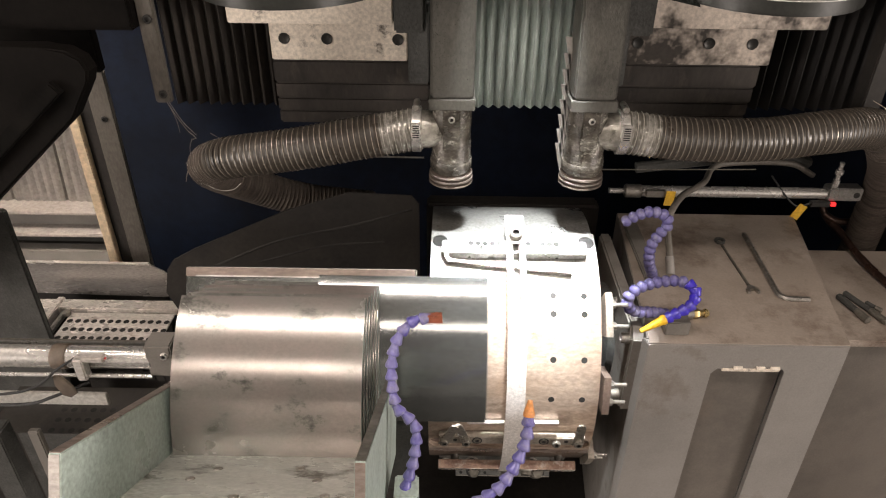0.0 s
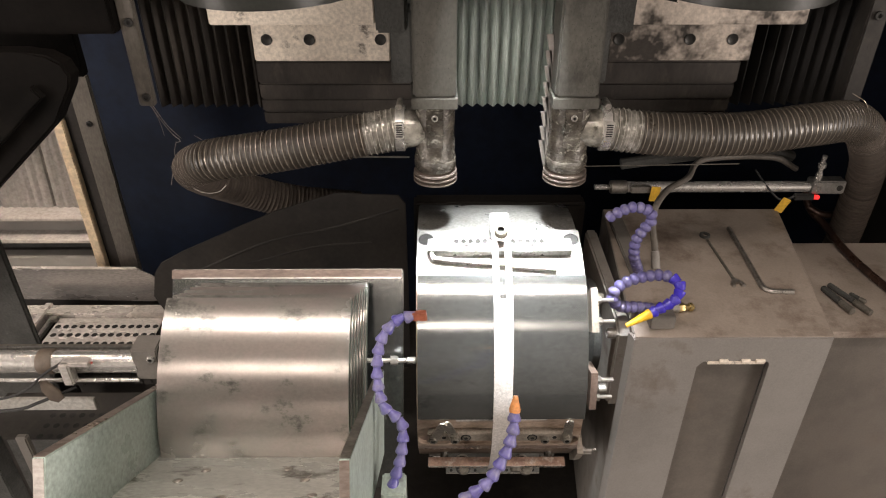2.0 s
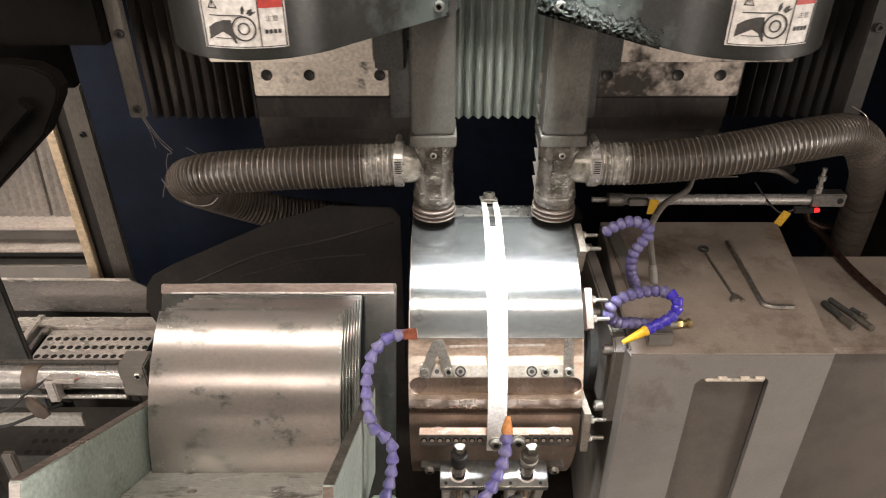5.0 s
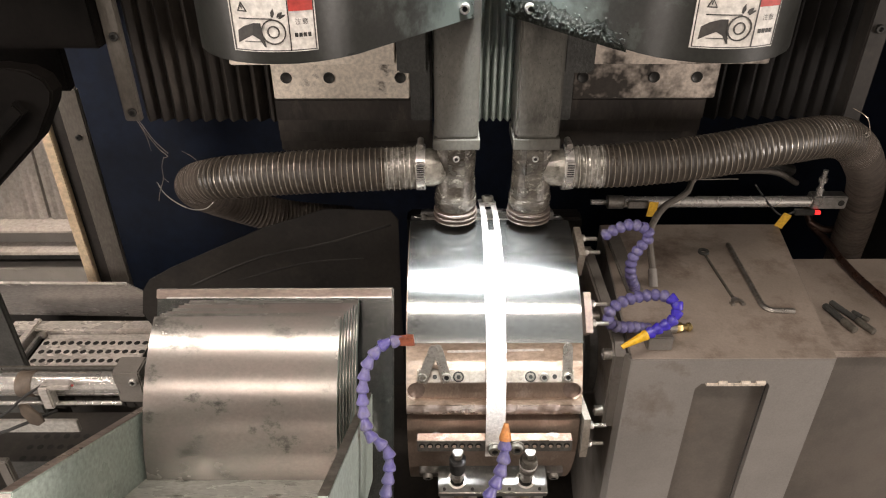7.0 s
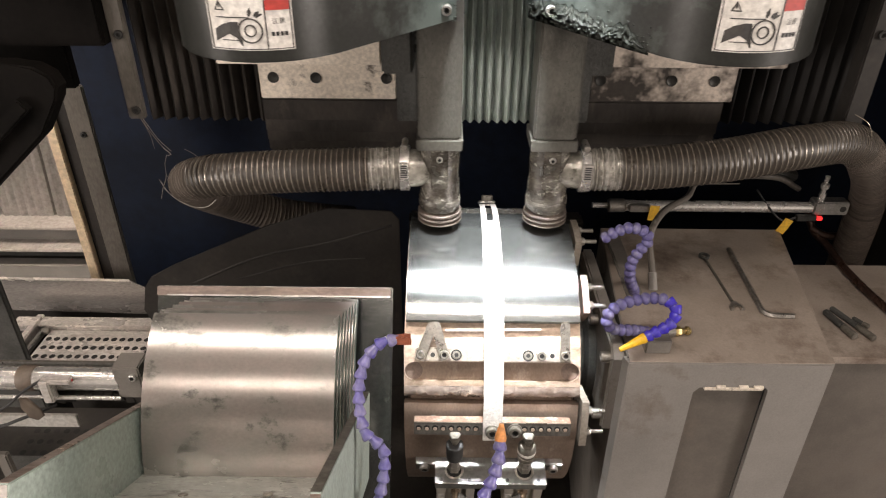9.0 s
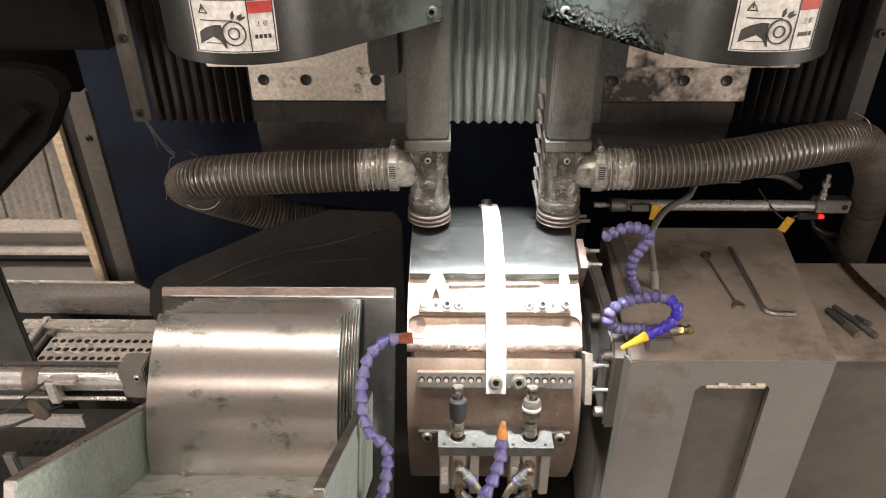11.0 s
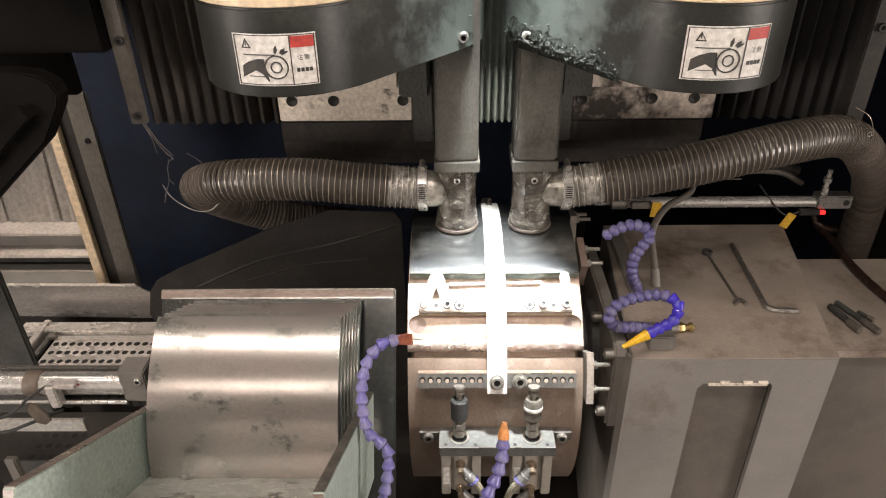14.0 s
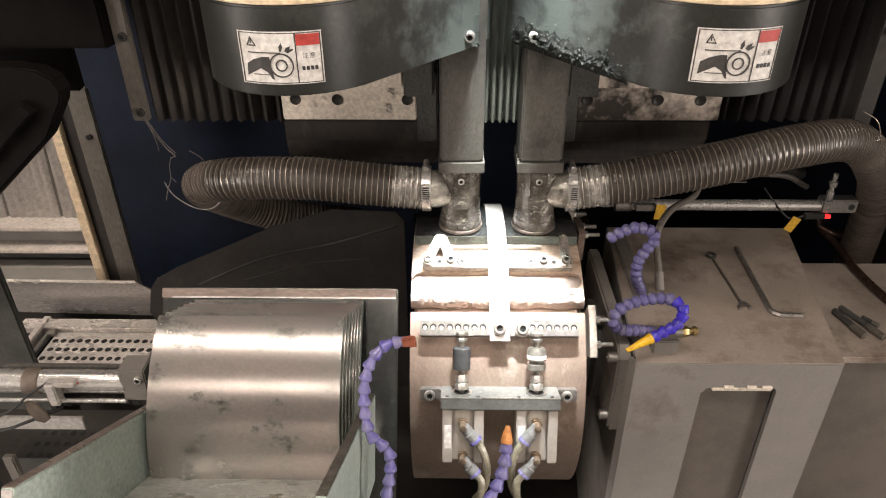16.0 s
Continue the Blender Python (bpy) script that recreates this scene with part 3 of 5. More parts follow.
    part("sheet", prism([(-0.60, 0.97), (-0.588, 1.02), (-0.572, 1.042), (-0.53, 1.066), (-0.36, 1.145), (-0.255, 1.18), (-0.15, 1.176), (-0.138, 1.160), (-0.138, 0.80), (-0.5, 0.70)], "y", 0.150, 0.153, 0.001), DARK, s)
    part("crease", tube(spline([(-0.50, 0.1518, 1.03), (-0.38, 0.1515, 1.085), (-0.26, 0.1515, 1.115), (-0.15, 0.1518, 1.15)], 20), 0.003, 8), DARK, s)
    part("crease", tube(spline([(-0.42, 0.1518, 1.04), (-0.30, 0.1515, 1.075), (-0.2, 0.1518, 1.085)], 20), 0.0026, 8), DARK, s)
    # machine bed under everything, a plain dark mass
    b = thing("machine_bed", "dark machine bed under the drum", "machine bed")
    part("bed", B((-0.62, 1.2, -0.14, 0.62, 0.0, 0.55), bevel=0.01), DARK, b)
    part("apron", B((-0.13, 0.19, 0.26, 0.30, 0.55, 1.10), bevel=0.005), DARK, b)


# ---- drum ----
def drum():
    d = thing("rotary_drum", "steel work drum with clamps, strap and rusty worn faces", "drum", AX)
    w = 0.1125

    def on(r, av, bm):
        """Stands a mesh on the drum: its y along the turn, its z outwards."""
        yy, zz = polar(r, av)
        n2 = Vector((0, *polar(1, av)))
        t2 = Vector((0, math.sin(radians(av)), math.cos(radians(av))))
        return turned(bm, Matrix(((1, 0, 0, 0), (0, t2.y, n2.y, yy), (0, t2.z, n2.z, zz), (0, 0, 0, 1))))

    # base cylinder, seats and pockets
    part("core", rod((-w + 0.004, 0, 0), (w - 0.004, 0, 0), 0.1845, 96, chamfer=0.004), RUST, d)
    part("jacket", arc(0.183, 0.201, 25.45, 92.3, -w, w, 40, bevel=0.0012), PALE, d, "pale worn steel lining seat")
    part("groove_floor", arc(0.183, 0.1945, 18.55, 25.4, -0.1119, 0.1119, 8), RUST, d, "brown floor of the clamp groove")
    part("groove_step", arc(0.183, 0.2005, 16.55, 18.5, -w, w, 4, bevel=0.0006), PALE, d)
    part("rear_jacket", arc(0.182, 0.191, 115.8, 190, -w, w, 40, bevel=0.002), STEEL, d)
    part("lower_jacket", arc(0.183, 0.197, -100, 9.3, -w, w, 60, bevel=0.002), RUST, d, "rusty brown lower jacket")
    part("rear_seat", arc(0.183, 0.201, 92.6, 115.5, -w, w, 14, bevel=0.002), STEEL, d)
    # weld bead along the step
    bm = bmesh.new()
    rnd = random.Random(4)
    rows, nx = [], 90
    prof = [(0.186, 11.8), (0.1945, 12.0), (0.2000, 13.0), (0.2017, 14.2), (0.2014, 15.4), (0.2006, 16.5), (0.186, 16.5)]
    for i in range(nx + 1):
        x = -w + 2 * w * i / nx
        row = []
        for k, (r, a) in enumerate(prof):
            j = rnd.uniform(-1, 1) if 0 < k < 6 else 0
            y, z = polar(r + 0.0008 * j, a + 0.28 * rnd.uniform(-1, 1) * (0 < k < 5) + 0.3 * math.sin(x * 130 + k))
            row.append(bm.verts.new((x, y, z)))
        rows.append(row)
    for p, q in zip(rows, rows[1:]):
        for k in range(len(prof)):
            k2 = (k + 1) % len(prof)
            bm.faces.new((p[k], p[k2], q[k2], q[k]))
    bm.faces.new(rows[0]), bm.faces.new(rows[-1])
    part("weld_bead", bm, LIPM, d, "lumpy ground weld bead")
    # corner pockets
    for sx in (-1, 1):
        curve = [(sx * (0.1 + 0.0116 * math.cos(q)), 0.0116 * math.sin(q)) for q in [radians(90 - 15 * k) for k in range(13)]]
        cheek = prism(curve + [(sx * 0.1, -0.0123), (sx * w, -0.0123), (sx * w, 0.0123), (sx * 0.1, 0.0123)], "z", 0.0, 0.0178)
        part("groove_cheek", on(0.183, 21.97, cheek), PALE, d, "rounded end of the clamp groove")
        part("groove_bore", on(0.1946, 21.97, lathe(bmesh.new(), (sx * 0.1, 0, 0), (0, 0, 1), [(0, 0.0112), (0.0003, 0.0112), (0.0003, 0.002)], 24)), STOPM, d)
        y, z = polar(0.200, 110.2)
        up = Vector((0, *polar(1, 110.2)))
        sock = part("corner_socket", lathe(bmesh.new(), (sx * (w - 0.0125), y, z), up, [(0, 0.0118), (0.0020, 0.0118), (0.0022, 0.0108), (0.0012, 0.0106)], 24, caps=False), STEEL, d)
        part("socket_bore", lathe(bmesh.new(), (sx * (w - 0.0125), y, z), up, [(0.0, 0.0106), (0.0013, 0.0106), (0.0013, 0.002)], 24), HOLE, sock)
    # rows of black discs for rivet holes in the seat
    for a in (87, 80, 63, 47):
        for x in (0.050, 0.0905, -0.050, -0.0905):
            y, z = polar(0.2008, a)
            part("rivet_hole", lathe(bmesh.new(), (x, y, z), (0, *polar(1, a)), [(0, 0.0042), (0.0004, 0.0042), (0.0004, 0.001)], 12), HOLE, d)
    # lower clamp bar with fingers
    a = 28.2
    bar = part("clamp_bar", on(0.201, a, B((-0.098, 0.1, -0.0085, 0.0085, 0, 0.010), bevel=0.0012)), BARM, d)
    for x in (-0.091, -0.0758, -0.0612, -0.046, 0.0446, 0.0613, 0.0751, 0.0911):
        if abs(abs(x) - 0.0755) < 0.001:
            part("tapped_hole", on(0.2108, a, lathe(bmesh.new(), (x, 0, 0), (0, 0, 1), [(0, 0.0030), (0.0004, 0.0030), (0.0004, 0.001)], 12)), HOLE, bar)
        elif abs(x) < 0.05:
            part("countersunk_ring", on(0.2108, a, lathe(bmesh.new(), (x, 0, 0), (0, 0, 1), [(0, 0.0070), (0.0008, 0.0070), (0.0008, 0.0050)], 16)), HOLE, bar)
            part("countersunk_screw", on(0.2112, a, cap_screw((x, 0, 0), (0, 0, 1), 0.0052, 0.0012)), FINGER, bar)
        else:
            part("screw", on(0.2135, a, cap_screw((x, 0, 0), (0, 0, 1), 0.0058, 0.0045)), FINGER, bar)
    for x, tilt in ((-0.0905, 20), (-0.0612, -17), (0.0908, 0)):
        f = prism([(-0.0065, -0.006), (0.0065, -0.006), (0.0062, 0.038), (0.0047, 0.043), (0.0, 0.045), (-0.0047, 0.043), (-0.0062, 0.038)], "z", 0.0100, 0.0125, 0.0006)
        turned(f, Matrix.Translation((x, 0, 0.0004 if tilt < 0 else 0.0022 if tilt > 0 else 0.0)) @ Matrix.Rotation(radians(-tilt), 4, "Z") @ Matrix.Rotation(radians(4), 4, "X"))
        part("clamp_finger", on(0.201, a, f), FINGM, d, "spring steel clamp finger")
    # upper holed bar, bent leaf strip and strap anchor
    a2 = 105.0
    bar = part("holed_bar", on(0.201, a2, B((-0.0973, 0.097, -0.0105, 0.0105, 0, 0.013), bevel=0.0012)), STEEL, d, "bright steel bar drilled with a row of holes")
    for x in (-0.0585, -0.0488, -0.0393, -0.0295, -0.0200, 0.0185, 0.0282, 0.0378, 0.0472, 0.0567):
        part("hole", on(0.2138, a2, lathe(bmesh.new(), (x, 0.0052, 0), (0, 0, 1), [(0, 0.0038), (0.0005, 0.0038), (0.0005, 0.001)], 12)), HOLE, bar)
    for x in (-0.045, 0.043):
        part("screw", on(0.2138, a2, cap_screw((x, -0.003, 0), (0, 0, 1), 0.0055, 0.0015)), FINGER, bar)
    part("leaf_strip", on(0.2025, 37.0, turned(B((-0.060, 0.062, -0.0014, 0.0014, 0.0, 0.006), bevel=0.0006), Matrix.Rotation(radians(1.0), 4, "Z"))), STRAP, d, "thin bent leaf spring strip")
    strip_ = on(0.201, 97.4, turned(B((-0.088, 0.076, -0.0022, 0.0022, 0.0, 0.0095), bevel=0.0008), Matrix.Rotation(radians(-5.6), 4, "Z")))
    turned(bent := B((-0.0025, 0.0025, -0.001, 0.013, 0.0, 0.0095), bevel=0.0008), Matrix.Translation((-0.0885, 0.0085, 0)) @ Matrix.Rotation(radians(24), 4, "Z"))
    part("leaf_strip", strip_, BOLT, d, "bent leaf spring strip")
    part("leaf_curl", on(0.201, 97.4, bent), BOLT, d)
    # strap
    bm = bmesh.new()
    xc, hw = 0.0010, 0.0122
    arc(0.2183, 0.2205, -1.6, 83.5, xc - hw, xc + hw, 40, bm)
    arc(0.2183, 0.2205, 83.5, 106, xc - hw, xc - 0.0045, 12, bm)
    arc(0.2183, 0.2205, 83.5, 106, xc + 0.0045, xc + hw, 12, bm)
    arc(0.2183, 0.2205, 106, 109, xc - hw, xc + hw, 3, bm)
    part("clamp_strap", bm, STRAP, d, "bright steel clamping strap with a slotted end")
    tongue = part("strap_anchor", on(0.2208, 111.5, B((xc - 0.0125, xc + 0.0125, -0.022, 0.026, 0, 0.003), bevel=0.001)), STRAP, d)
    part("anchor_slot", on(0.2238, 113.6, prism([(xc + 0.0042 * math.cos(q), (0.006 if math.sin(q) > 0 else -0.006) + 0.0042 * math.sin(q)) for q in [k * math.pi / 8 + 0.01 for k in range(16)]], "z", 0.0, 0.0004)), FINGER, tongue)
    part("anchor_washer", on(0.2240, 107.5, lathe(bmesh.new(), (xc, 0, 0), (0, 0, 1), [(0, 0.0125), (0.0012, 0.0125)], 20)), BOLT, tongue)
    part("anchor_screw", on(0.2250, 107.5, cap_screw((xc, 0, 0), (0, 0, 1), 0.0088, 0.009)), FINGER, tongue)
    # lower holed bar with its springs and air cylinders
    a3 = 2.0
    bar = part("spring_bar", on(0.2047, a3, B((-0.0988, 0.1005, -0.0077, 0.0118, 0, 0.0132), bevel=0.0008)), BARD, d, "worn bar drilled with a row of holes")
    part("rusty_edge", on(0.2047, a3, B((-0.0984, 0.1001, 0.0119, 0.0124, 0.0004, 0.0128), bevel=0.0002)), RUSTO, bar, "orange rusted upper edge")
    part("worn_corner", on(0.2047, a3, B((-0.0984, 0.1001, 0.0106, 0.0121, 0.0121, 0.0134), bevel=0.0003)), FINGM, bar, "bright worn corner")
    for x in (-0.075, 0.078):
        part("spacer", on(0.19, a3, rod((x, 0.002, 0), (x, 0.002, 0.0146), 0.006, 12)), BARD, bar)
    for k in range(19):
        x = -0.0927 + k * 0.01035
        if abs(x - xc) > 0.014 and abs(x - 0.029) > 0.009:
            part("hole", on(0.2178, a3, lathe(bmesh.new(), (x, 0.0035, 0), (0, 0, 1), [(0, 0.0040), (0.0005, 0.0040), (0.0005, 0.001)], 12)), HOLE, bar)
            # Pale disc set low on the black one paints light and shade inside.
            part("hole_floor", on(0.2182, a3, lathe(bmesh.new(), (x, 0.0022, 0), (0, 0, 1), [(0, 0.0026), (0.0004, 0.0026), (0.0004, 0.001)], 10)), PALE, bar)
    for x in (xc - 0.0005, 0.0295):
        lift = 0.2206 if x < 0.02 else 0.2180
        part("washer", on(lift, a3, lathe(bmesh.new(), (x, 0.001, 0), (0, 0, 1), [(0, 0.0098), (0.0012, 0.0098)], 18)), BOLT, bar)
        part("screw", on(lift + 0.0011, a3, cap_screw((x, 0.001, 0), (0, 0, 1), 0.0078, 0.006)), FINGER, bar)
    # straight block of clamps, tangent at its place
    a4, rb = -22.4, 0.195
    blk = part("clamp_block", on(rb, a4, B((-0.0722, 0.0755, -0.0017, 0.0139, 0.0, 0.0389), bevel=0.001)), BLOCKM, d, "grey steel block with two bushed posts")
    part("worn_corner", on(rb, a4, B((-0.0719, 0.0752, 0.0128, 0.0142, 0.0379, 0.0391), bevel=0.0003)), FINGM, blk, "bright worn corner")
    for x in (-0.064, -0.026, 0.024, 0.065):
        part("tapped_hole", on(rb, a4, lathe(bmesh.new(), (x, 0.0139, 0.0335), (0, 1, 0), [(0, 0.0024), (0.0003, 0.0024), (0.0003, 0.0005)], 12)), HOLE, blk)
    for x, x0, x1 in ((-0.0865, -0.0985, -0.0725), (0.0865, 0.0758, 0.0995)):
        ears = part("mounting_ear", on(rb, a4, B((x0, x1, -0.001, 0.0137, 0.0, 0.0115), bevel=0.001)), BARD, d)
        part("screw", on(rb + 0.0115, a4, cap_screw((x, 0.0062, 0), (0, 0, 1), 0.0068, 0.0055)), BOLT, ears)
    lean = Vector((0, 0.986, -0.164))
    for x, mid, dark in ((-0.0465, -0.0444, True), (0.0468, 0.0470, False)):
        foot = Vector((x, 0.0140, 0.0205))
        part("bush", on(rb, a4, lathe(bmesh.new(), foot, (0, 1, 0), [(0, 0.0128), (0.0009, 0.0128), (0.0009, 0.0100), (0.0002, 0.0098)], 24, caps=False)), FINGM, blk, "bright bush round the post")
        part("bush_bore", on(rb, a4, lathe(bmesh.new(), foot, (0, 1, 0), [(0, 0.0098), (0.0003, 0.0098), (0.0003, 0.001)], 20)), HOLE, blk)
        post = part("spring_post", on(rb, a4, rod(foot - lean * 0.004, foot + lean * 0.076, 0.0036, 12)), FINGER, d)
        for far, r, h in ((0.004, 0.0086, 0.008), (0.0135, 0.0080, 0.009), (0.064, 0.0070, 0.0045), (0.0715, 0.0078, 0.004)):
            part("nut", on(rb, a4, hexbolt(foot + lean * far, lean, r, h)), BOLT if far < 0.02 else FINGER, post)
        prof = [(0, 0.008), (0.001, 0.0105), (0.021, 0.0112), (0.027, 0.0112), (0.029, 0.0095)] if dark else [(0, 0.009), (0.002, 0.0112), (0.008, 0.0112), (0.009, 0.0092), (0.012, 0.0092), (0.013, 0.0118), (0.025, 0.0118), (0.029, 0.0095)]
        part("coupling", on(rb, a4, lathe(bmesh.new(), foot + lean * 0.028, lean, prof, 20)), RUBBER if dark else FINGER, post)
        if not dark:
            part("coupling_ring", on(rb, a4, lathe(bmesh.new(), foot + lean * 0.0425, lean, [(0, 0.0119), (0.0005, 0.0122), (0.0045, 0.0122), (0.005, 0.0119)], 20)), WHITE, post, "pale label ring")
        # air cylinder below
        ridge = [(mid - 0.0257, mid - 0.0133), (mid + 0.0136, mid + 0.0257)]
        cy = part("air_cylinder", on(rb, a4, B((*ridge[0], -0.0738, -0.0022, 0.0, 0.036), (mid - 0.0130, mid + 0.0133, -0.0738, -0.0022, 0.0, 0.0285), (*ridge[1], -0.0738, -0.0022, 0.0, 0.036), bevel=0.0012)), ALUM, d, "square aluminium air cylinder")
        part("bored_face", on(rb, a4, B((mid - 0.0105, mid + 0.0108, -0.0715, -0.0035, 0.0283, 0.0318), bevel=0.0022)), ALUM, cy)
        part("label_strip", on(rb, a4, B((mid - 0.0232, mid - 0.0150, -0.0540, -0.0235, 0.0360, 0.0364), bevel=0)), WHITE, cy)
        for q in (-0.0215, -0.0655):
            sx = 1 if x < 0 else -1
            part("port_screw", on(rb, a4, lathe(bmesh.new(), (mid, q, 0.0317), (0, -0.12, 1), [(0, 0.0068), (0.004, 0.0068), (0.004, 0.0045), (0.015, 0.0045), (0.016, 0.002)], 10)), BRONZE, cy)
            start, way = Vector((mid, q - 0.001, 0.0385)), Vector((sx * 0.62, -0.76, 0.12)).normalized()
            fit = part("push_fitting", on(rb, a4, lathe(bmesh.new(), start, way, [(0, 0.0066), (0.012, 0.0068), (0.013, 0.0080), (0.027, 0.0080)], 14)), FITG, cy)
            part("fitting_ring", on(rb, a4, lathe(bmesh.new(), start + way * 0.0225, way, [(0, 0.0083), (0.0008, 0.0086), (0.003, 0.0086)], 14)), VIOLET, fit)
            e = start + way * 0.027
            pts = [e, e + way * 0.010, e + Vector((sx * (0.013 if q > -0.04 else 0.006), -0.032, -0.002)), e + Vector((sx * (0.012 if q > -0.04 else 0.002), -0.065, -0.014)), e + Vector((0, -0.10, -0.036))]
            part("air_tube", on(rb, a4, tube(spline(pts, 24), 0.0048, 10)), TUBEO, cy)
    # stop plates on the drum's end
    for a0, a1, r0, r1 in ((72, 87.5, 0.172, 0.2155), (43, 57.5, 0.168, 0.2125), (-7, 11.5, 0.150, 0.2065)):
        br = part("stop_plate", arc(r0, r1, a0, a1, w + 0.003, w + 0.012, 8, bevel=0.001), STOPM if 20 < a0 < 60 else BARM, d)
        for q in (0.25, 0.75):
            aa = a0 + (a1 - a0) * q
            y, z = polar(r1 - 0.010, aa)
            part("stop_bolt", hexbolt((w + 0.012, y, z), (1, 0, 0), 0.0055, 0.006, 0.016), BOLT, br)
    for k in range(6):
        y, z = polar(0.15, k * 60 + 15)
        part("end_bolt", hexbolt((w - 0.004, y, z), (1, 0, 0), 0.006, 0.007), BOLT, d)
    part("hub", lathe(bmesh.new(), (w - 0.004, 0, 0), (1, 0, 0), [(0, 0.075), (0.022, 0.075), (0.026, 0.07), (0.026, 0.055), (0.10, 0.055)], 40), DUSTY, d, "dark spindle hub")
    MOVES.append((d, [(t, AX @ pose(0, 0, 0, -v)) for t, v in TURN]))


def lining_parts(o, face):
    """A thick moulded body under a thin outer face."""
    return [part("lining_body", arc(0.2030, 0.2162, 39.6, 92.2, -0.1105, 0.1105, 40, bevel=0.0006), EDGE, o), part("outer_face", arc(0.21622, 0.2170, 39.68, 92.12, -0.1102, 0.1102, 40, bevel=0.0003), face, o)]


def linings():
    """One lining slides on to the drum and turns with it, seven wait in the chute."""
    first = thing("curved_lining", "curved burnished steel-grey lining being pushed on to the drum", "lining", group="curved linings")
    lining_parts(first, GROUND)
    pieces = None
    rows = []
    slide = [(0, -0.147), (0.1, -0.124), (0.2, -0.0995), (0.3, -0.073), (0.4, -0.0455), (0.5, -0.022), (0.6, 0.0)]
    for t, x in slide:
        rows.append((t, pose(x, 0.0017, 1.021, 36.1)))
    rows += [(t, pose(0, 0.0017, 1.021, -v)) for t, v in TURN if t > 0.7]
    MOVES.append((first, rows))
    for k in range(1, 8):
        o = thing("curved_lining", "curved burnished lining waiting in the stacked magazine", "lining", group="curved linings")
        if pieces is None:
            pieces = lining_parts(o, LINING)
        else:
            for q in pieces:
                new(q.name.split(".")[0], q.data).parent = o
        x = -0.2965 + 0.0125 * (7 - k) / 7

        def at(q, x=x, k=k):
            p = NC * (q * 0.0145) - VC * (0.0076 - 0.0017 * (7 - q))
            return pose(x, p.y - 0.0117, 1.0 + p.z - 0.0145, 28.5 + 0.15 * ((k * 7) % 3 - 1))

        MOVES.append((o, [(0, at(k)), (2.55, at(k)), (2.7, at(k - 0.45)), (2.85, at(k - 1)), (16.0, at(k - 1))]))


def chute():
    c = thing("feed_chute", "green-grey welded steel feed chute that holds the linings", "chute")

    def slab(x0, x1, s0, s1, v0, v1, bevel=0.001, n=NC, v=VC):
        bm = B((x0, x1, s0, s1, v0, v1), bevel=bevel)
        m = Matrix(((1, 0, 0, 0), (0, n.y, v.y, 0), (0, n.z, v.z, 0), (0, 0, 0, 1)))
        return turned(bm, Matrix.Translation((0, 0, 1.0)) @ Matrix.Translation(N * 0.22) @ m)

    part("floor_plate", slab(-0.4115, -0.160, -0.05, 0.37, -0.119, -0.1085), FLOORP, c)
    part("left_side", slab(-0.423, -0.412, 0.045, 0.318, -0.122, -0.030), PAINT, c)
    part("right_side", slab(-0.1595, -0.1505, 0.040, 0.362, -0.122, -0.017), PAINT, c)
    part("worn_edge", slab(-0.4226, -0.4124, 0.0455, 0.3175, -0.0299, -0.0290, 0.0004), LIPM, c, "bare worn metal edge")
    part("worn_edge", slab(-0.1592, -0.1508, 0.0405, 0.3615, -0.0169, -0.0161, 0.0004), FINGER, c, "bare worn metal edge")
    part("worn_end", slab(-0.1590, -0.1510, 0.3621, 0.3628, -0.121, -0.018, 0.0003), LIPM, c, "bare worn end")
    part("worn_end", slab(-0.4222, -0.4128, 0.3181, 0.3188, -0.121, -0.031, 0.0003), GALV, c, "bare bright cut end")
    for x, q in ((-0.34, 0.135), (-0.25, 0.13), (-0.36, 0.165), (-0.225, 0.165), (-0.30, 0.21), (-0.21, 0.205)):
        p = ch(x, q, -0.1085)
        part("floor_screw", lathe(bmesh.new(), p, VC, [(0, 0.0055), (0.001, 0.005), (0.0018, 0.002)], 12), BOLT, c)
    b = part("back_plate", slab(-0.447, -0.131, -0.060, -0.048, -0.19, 0.106, 0.0015, N, V), POLISH, c, "ground steel back plate")
    part("back_lip", slab(-0.444, -0.133, -0.0475, -0.038, 0.0925, 0.105, 0.001, N, V), LIPB, b)
    # Highlight along the lip, put in as a bright strip.
    part("lip_edge", slab(-0.430, -0.1335, -0.0379, -0.0368, 0.0925, 0.0945, 0.0003, N, V), GALV, b, "bright lower edge, painted as a highlight")
    part("left_stop", slab(-0.4225, -0.4145, -0.046, 0.044, -0.10, 0.020), DUSTY, c)
    part("support", slab(-0.36, -0.20, 0.0, 0.25, -0.24, -0.1195), DARK, c)
    part("foot", B((-0.40, -0.16, -0.16, -0.05, 0.3, 0.86), bevel=0.004), DARK, c)


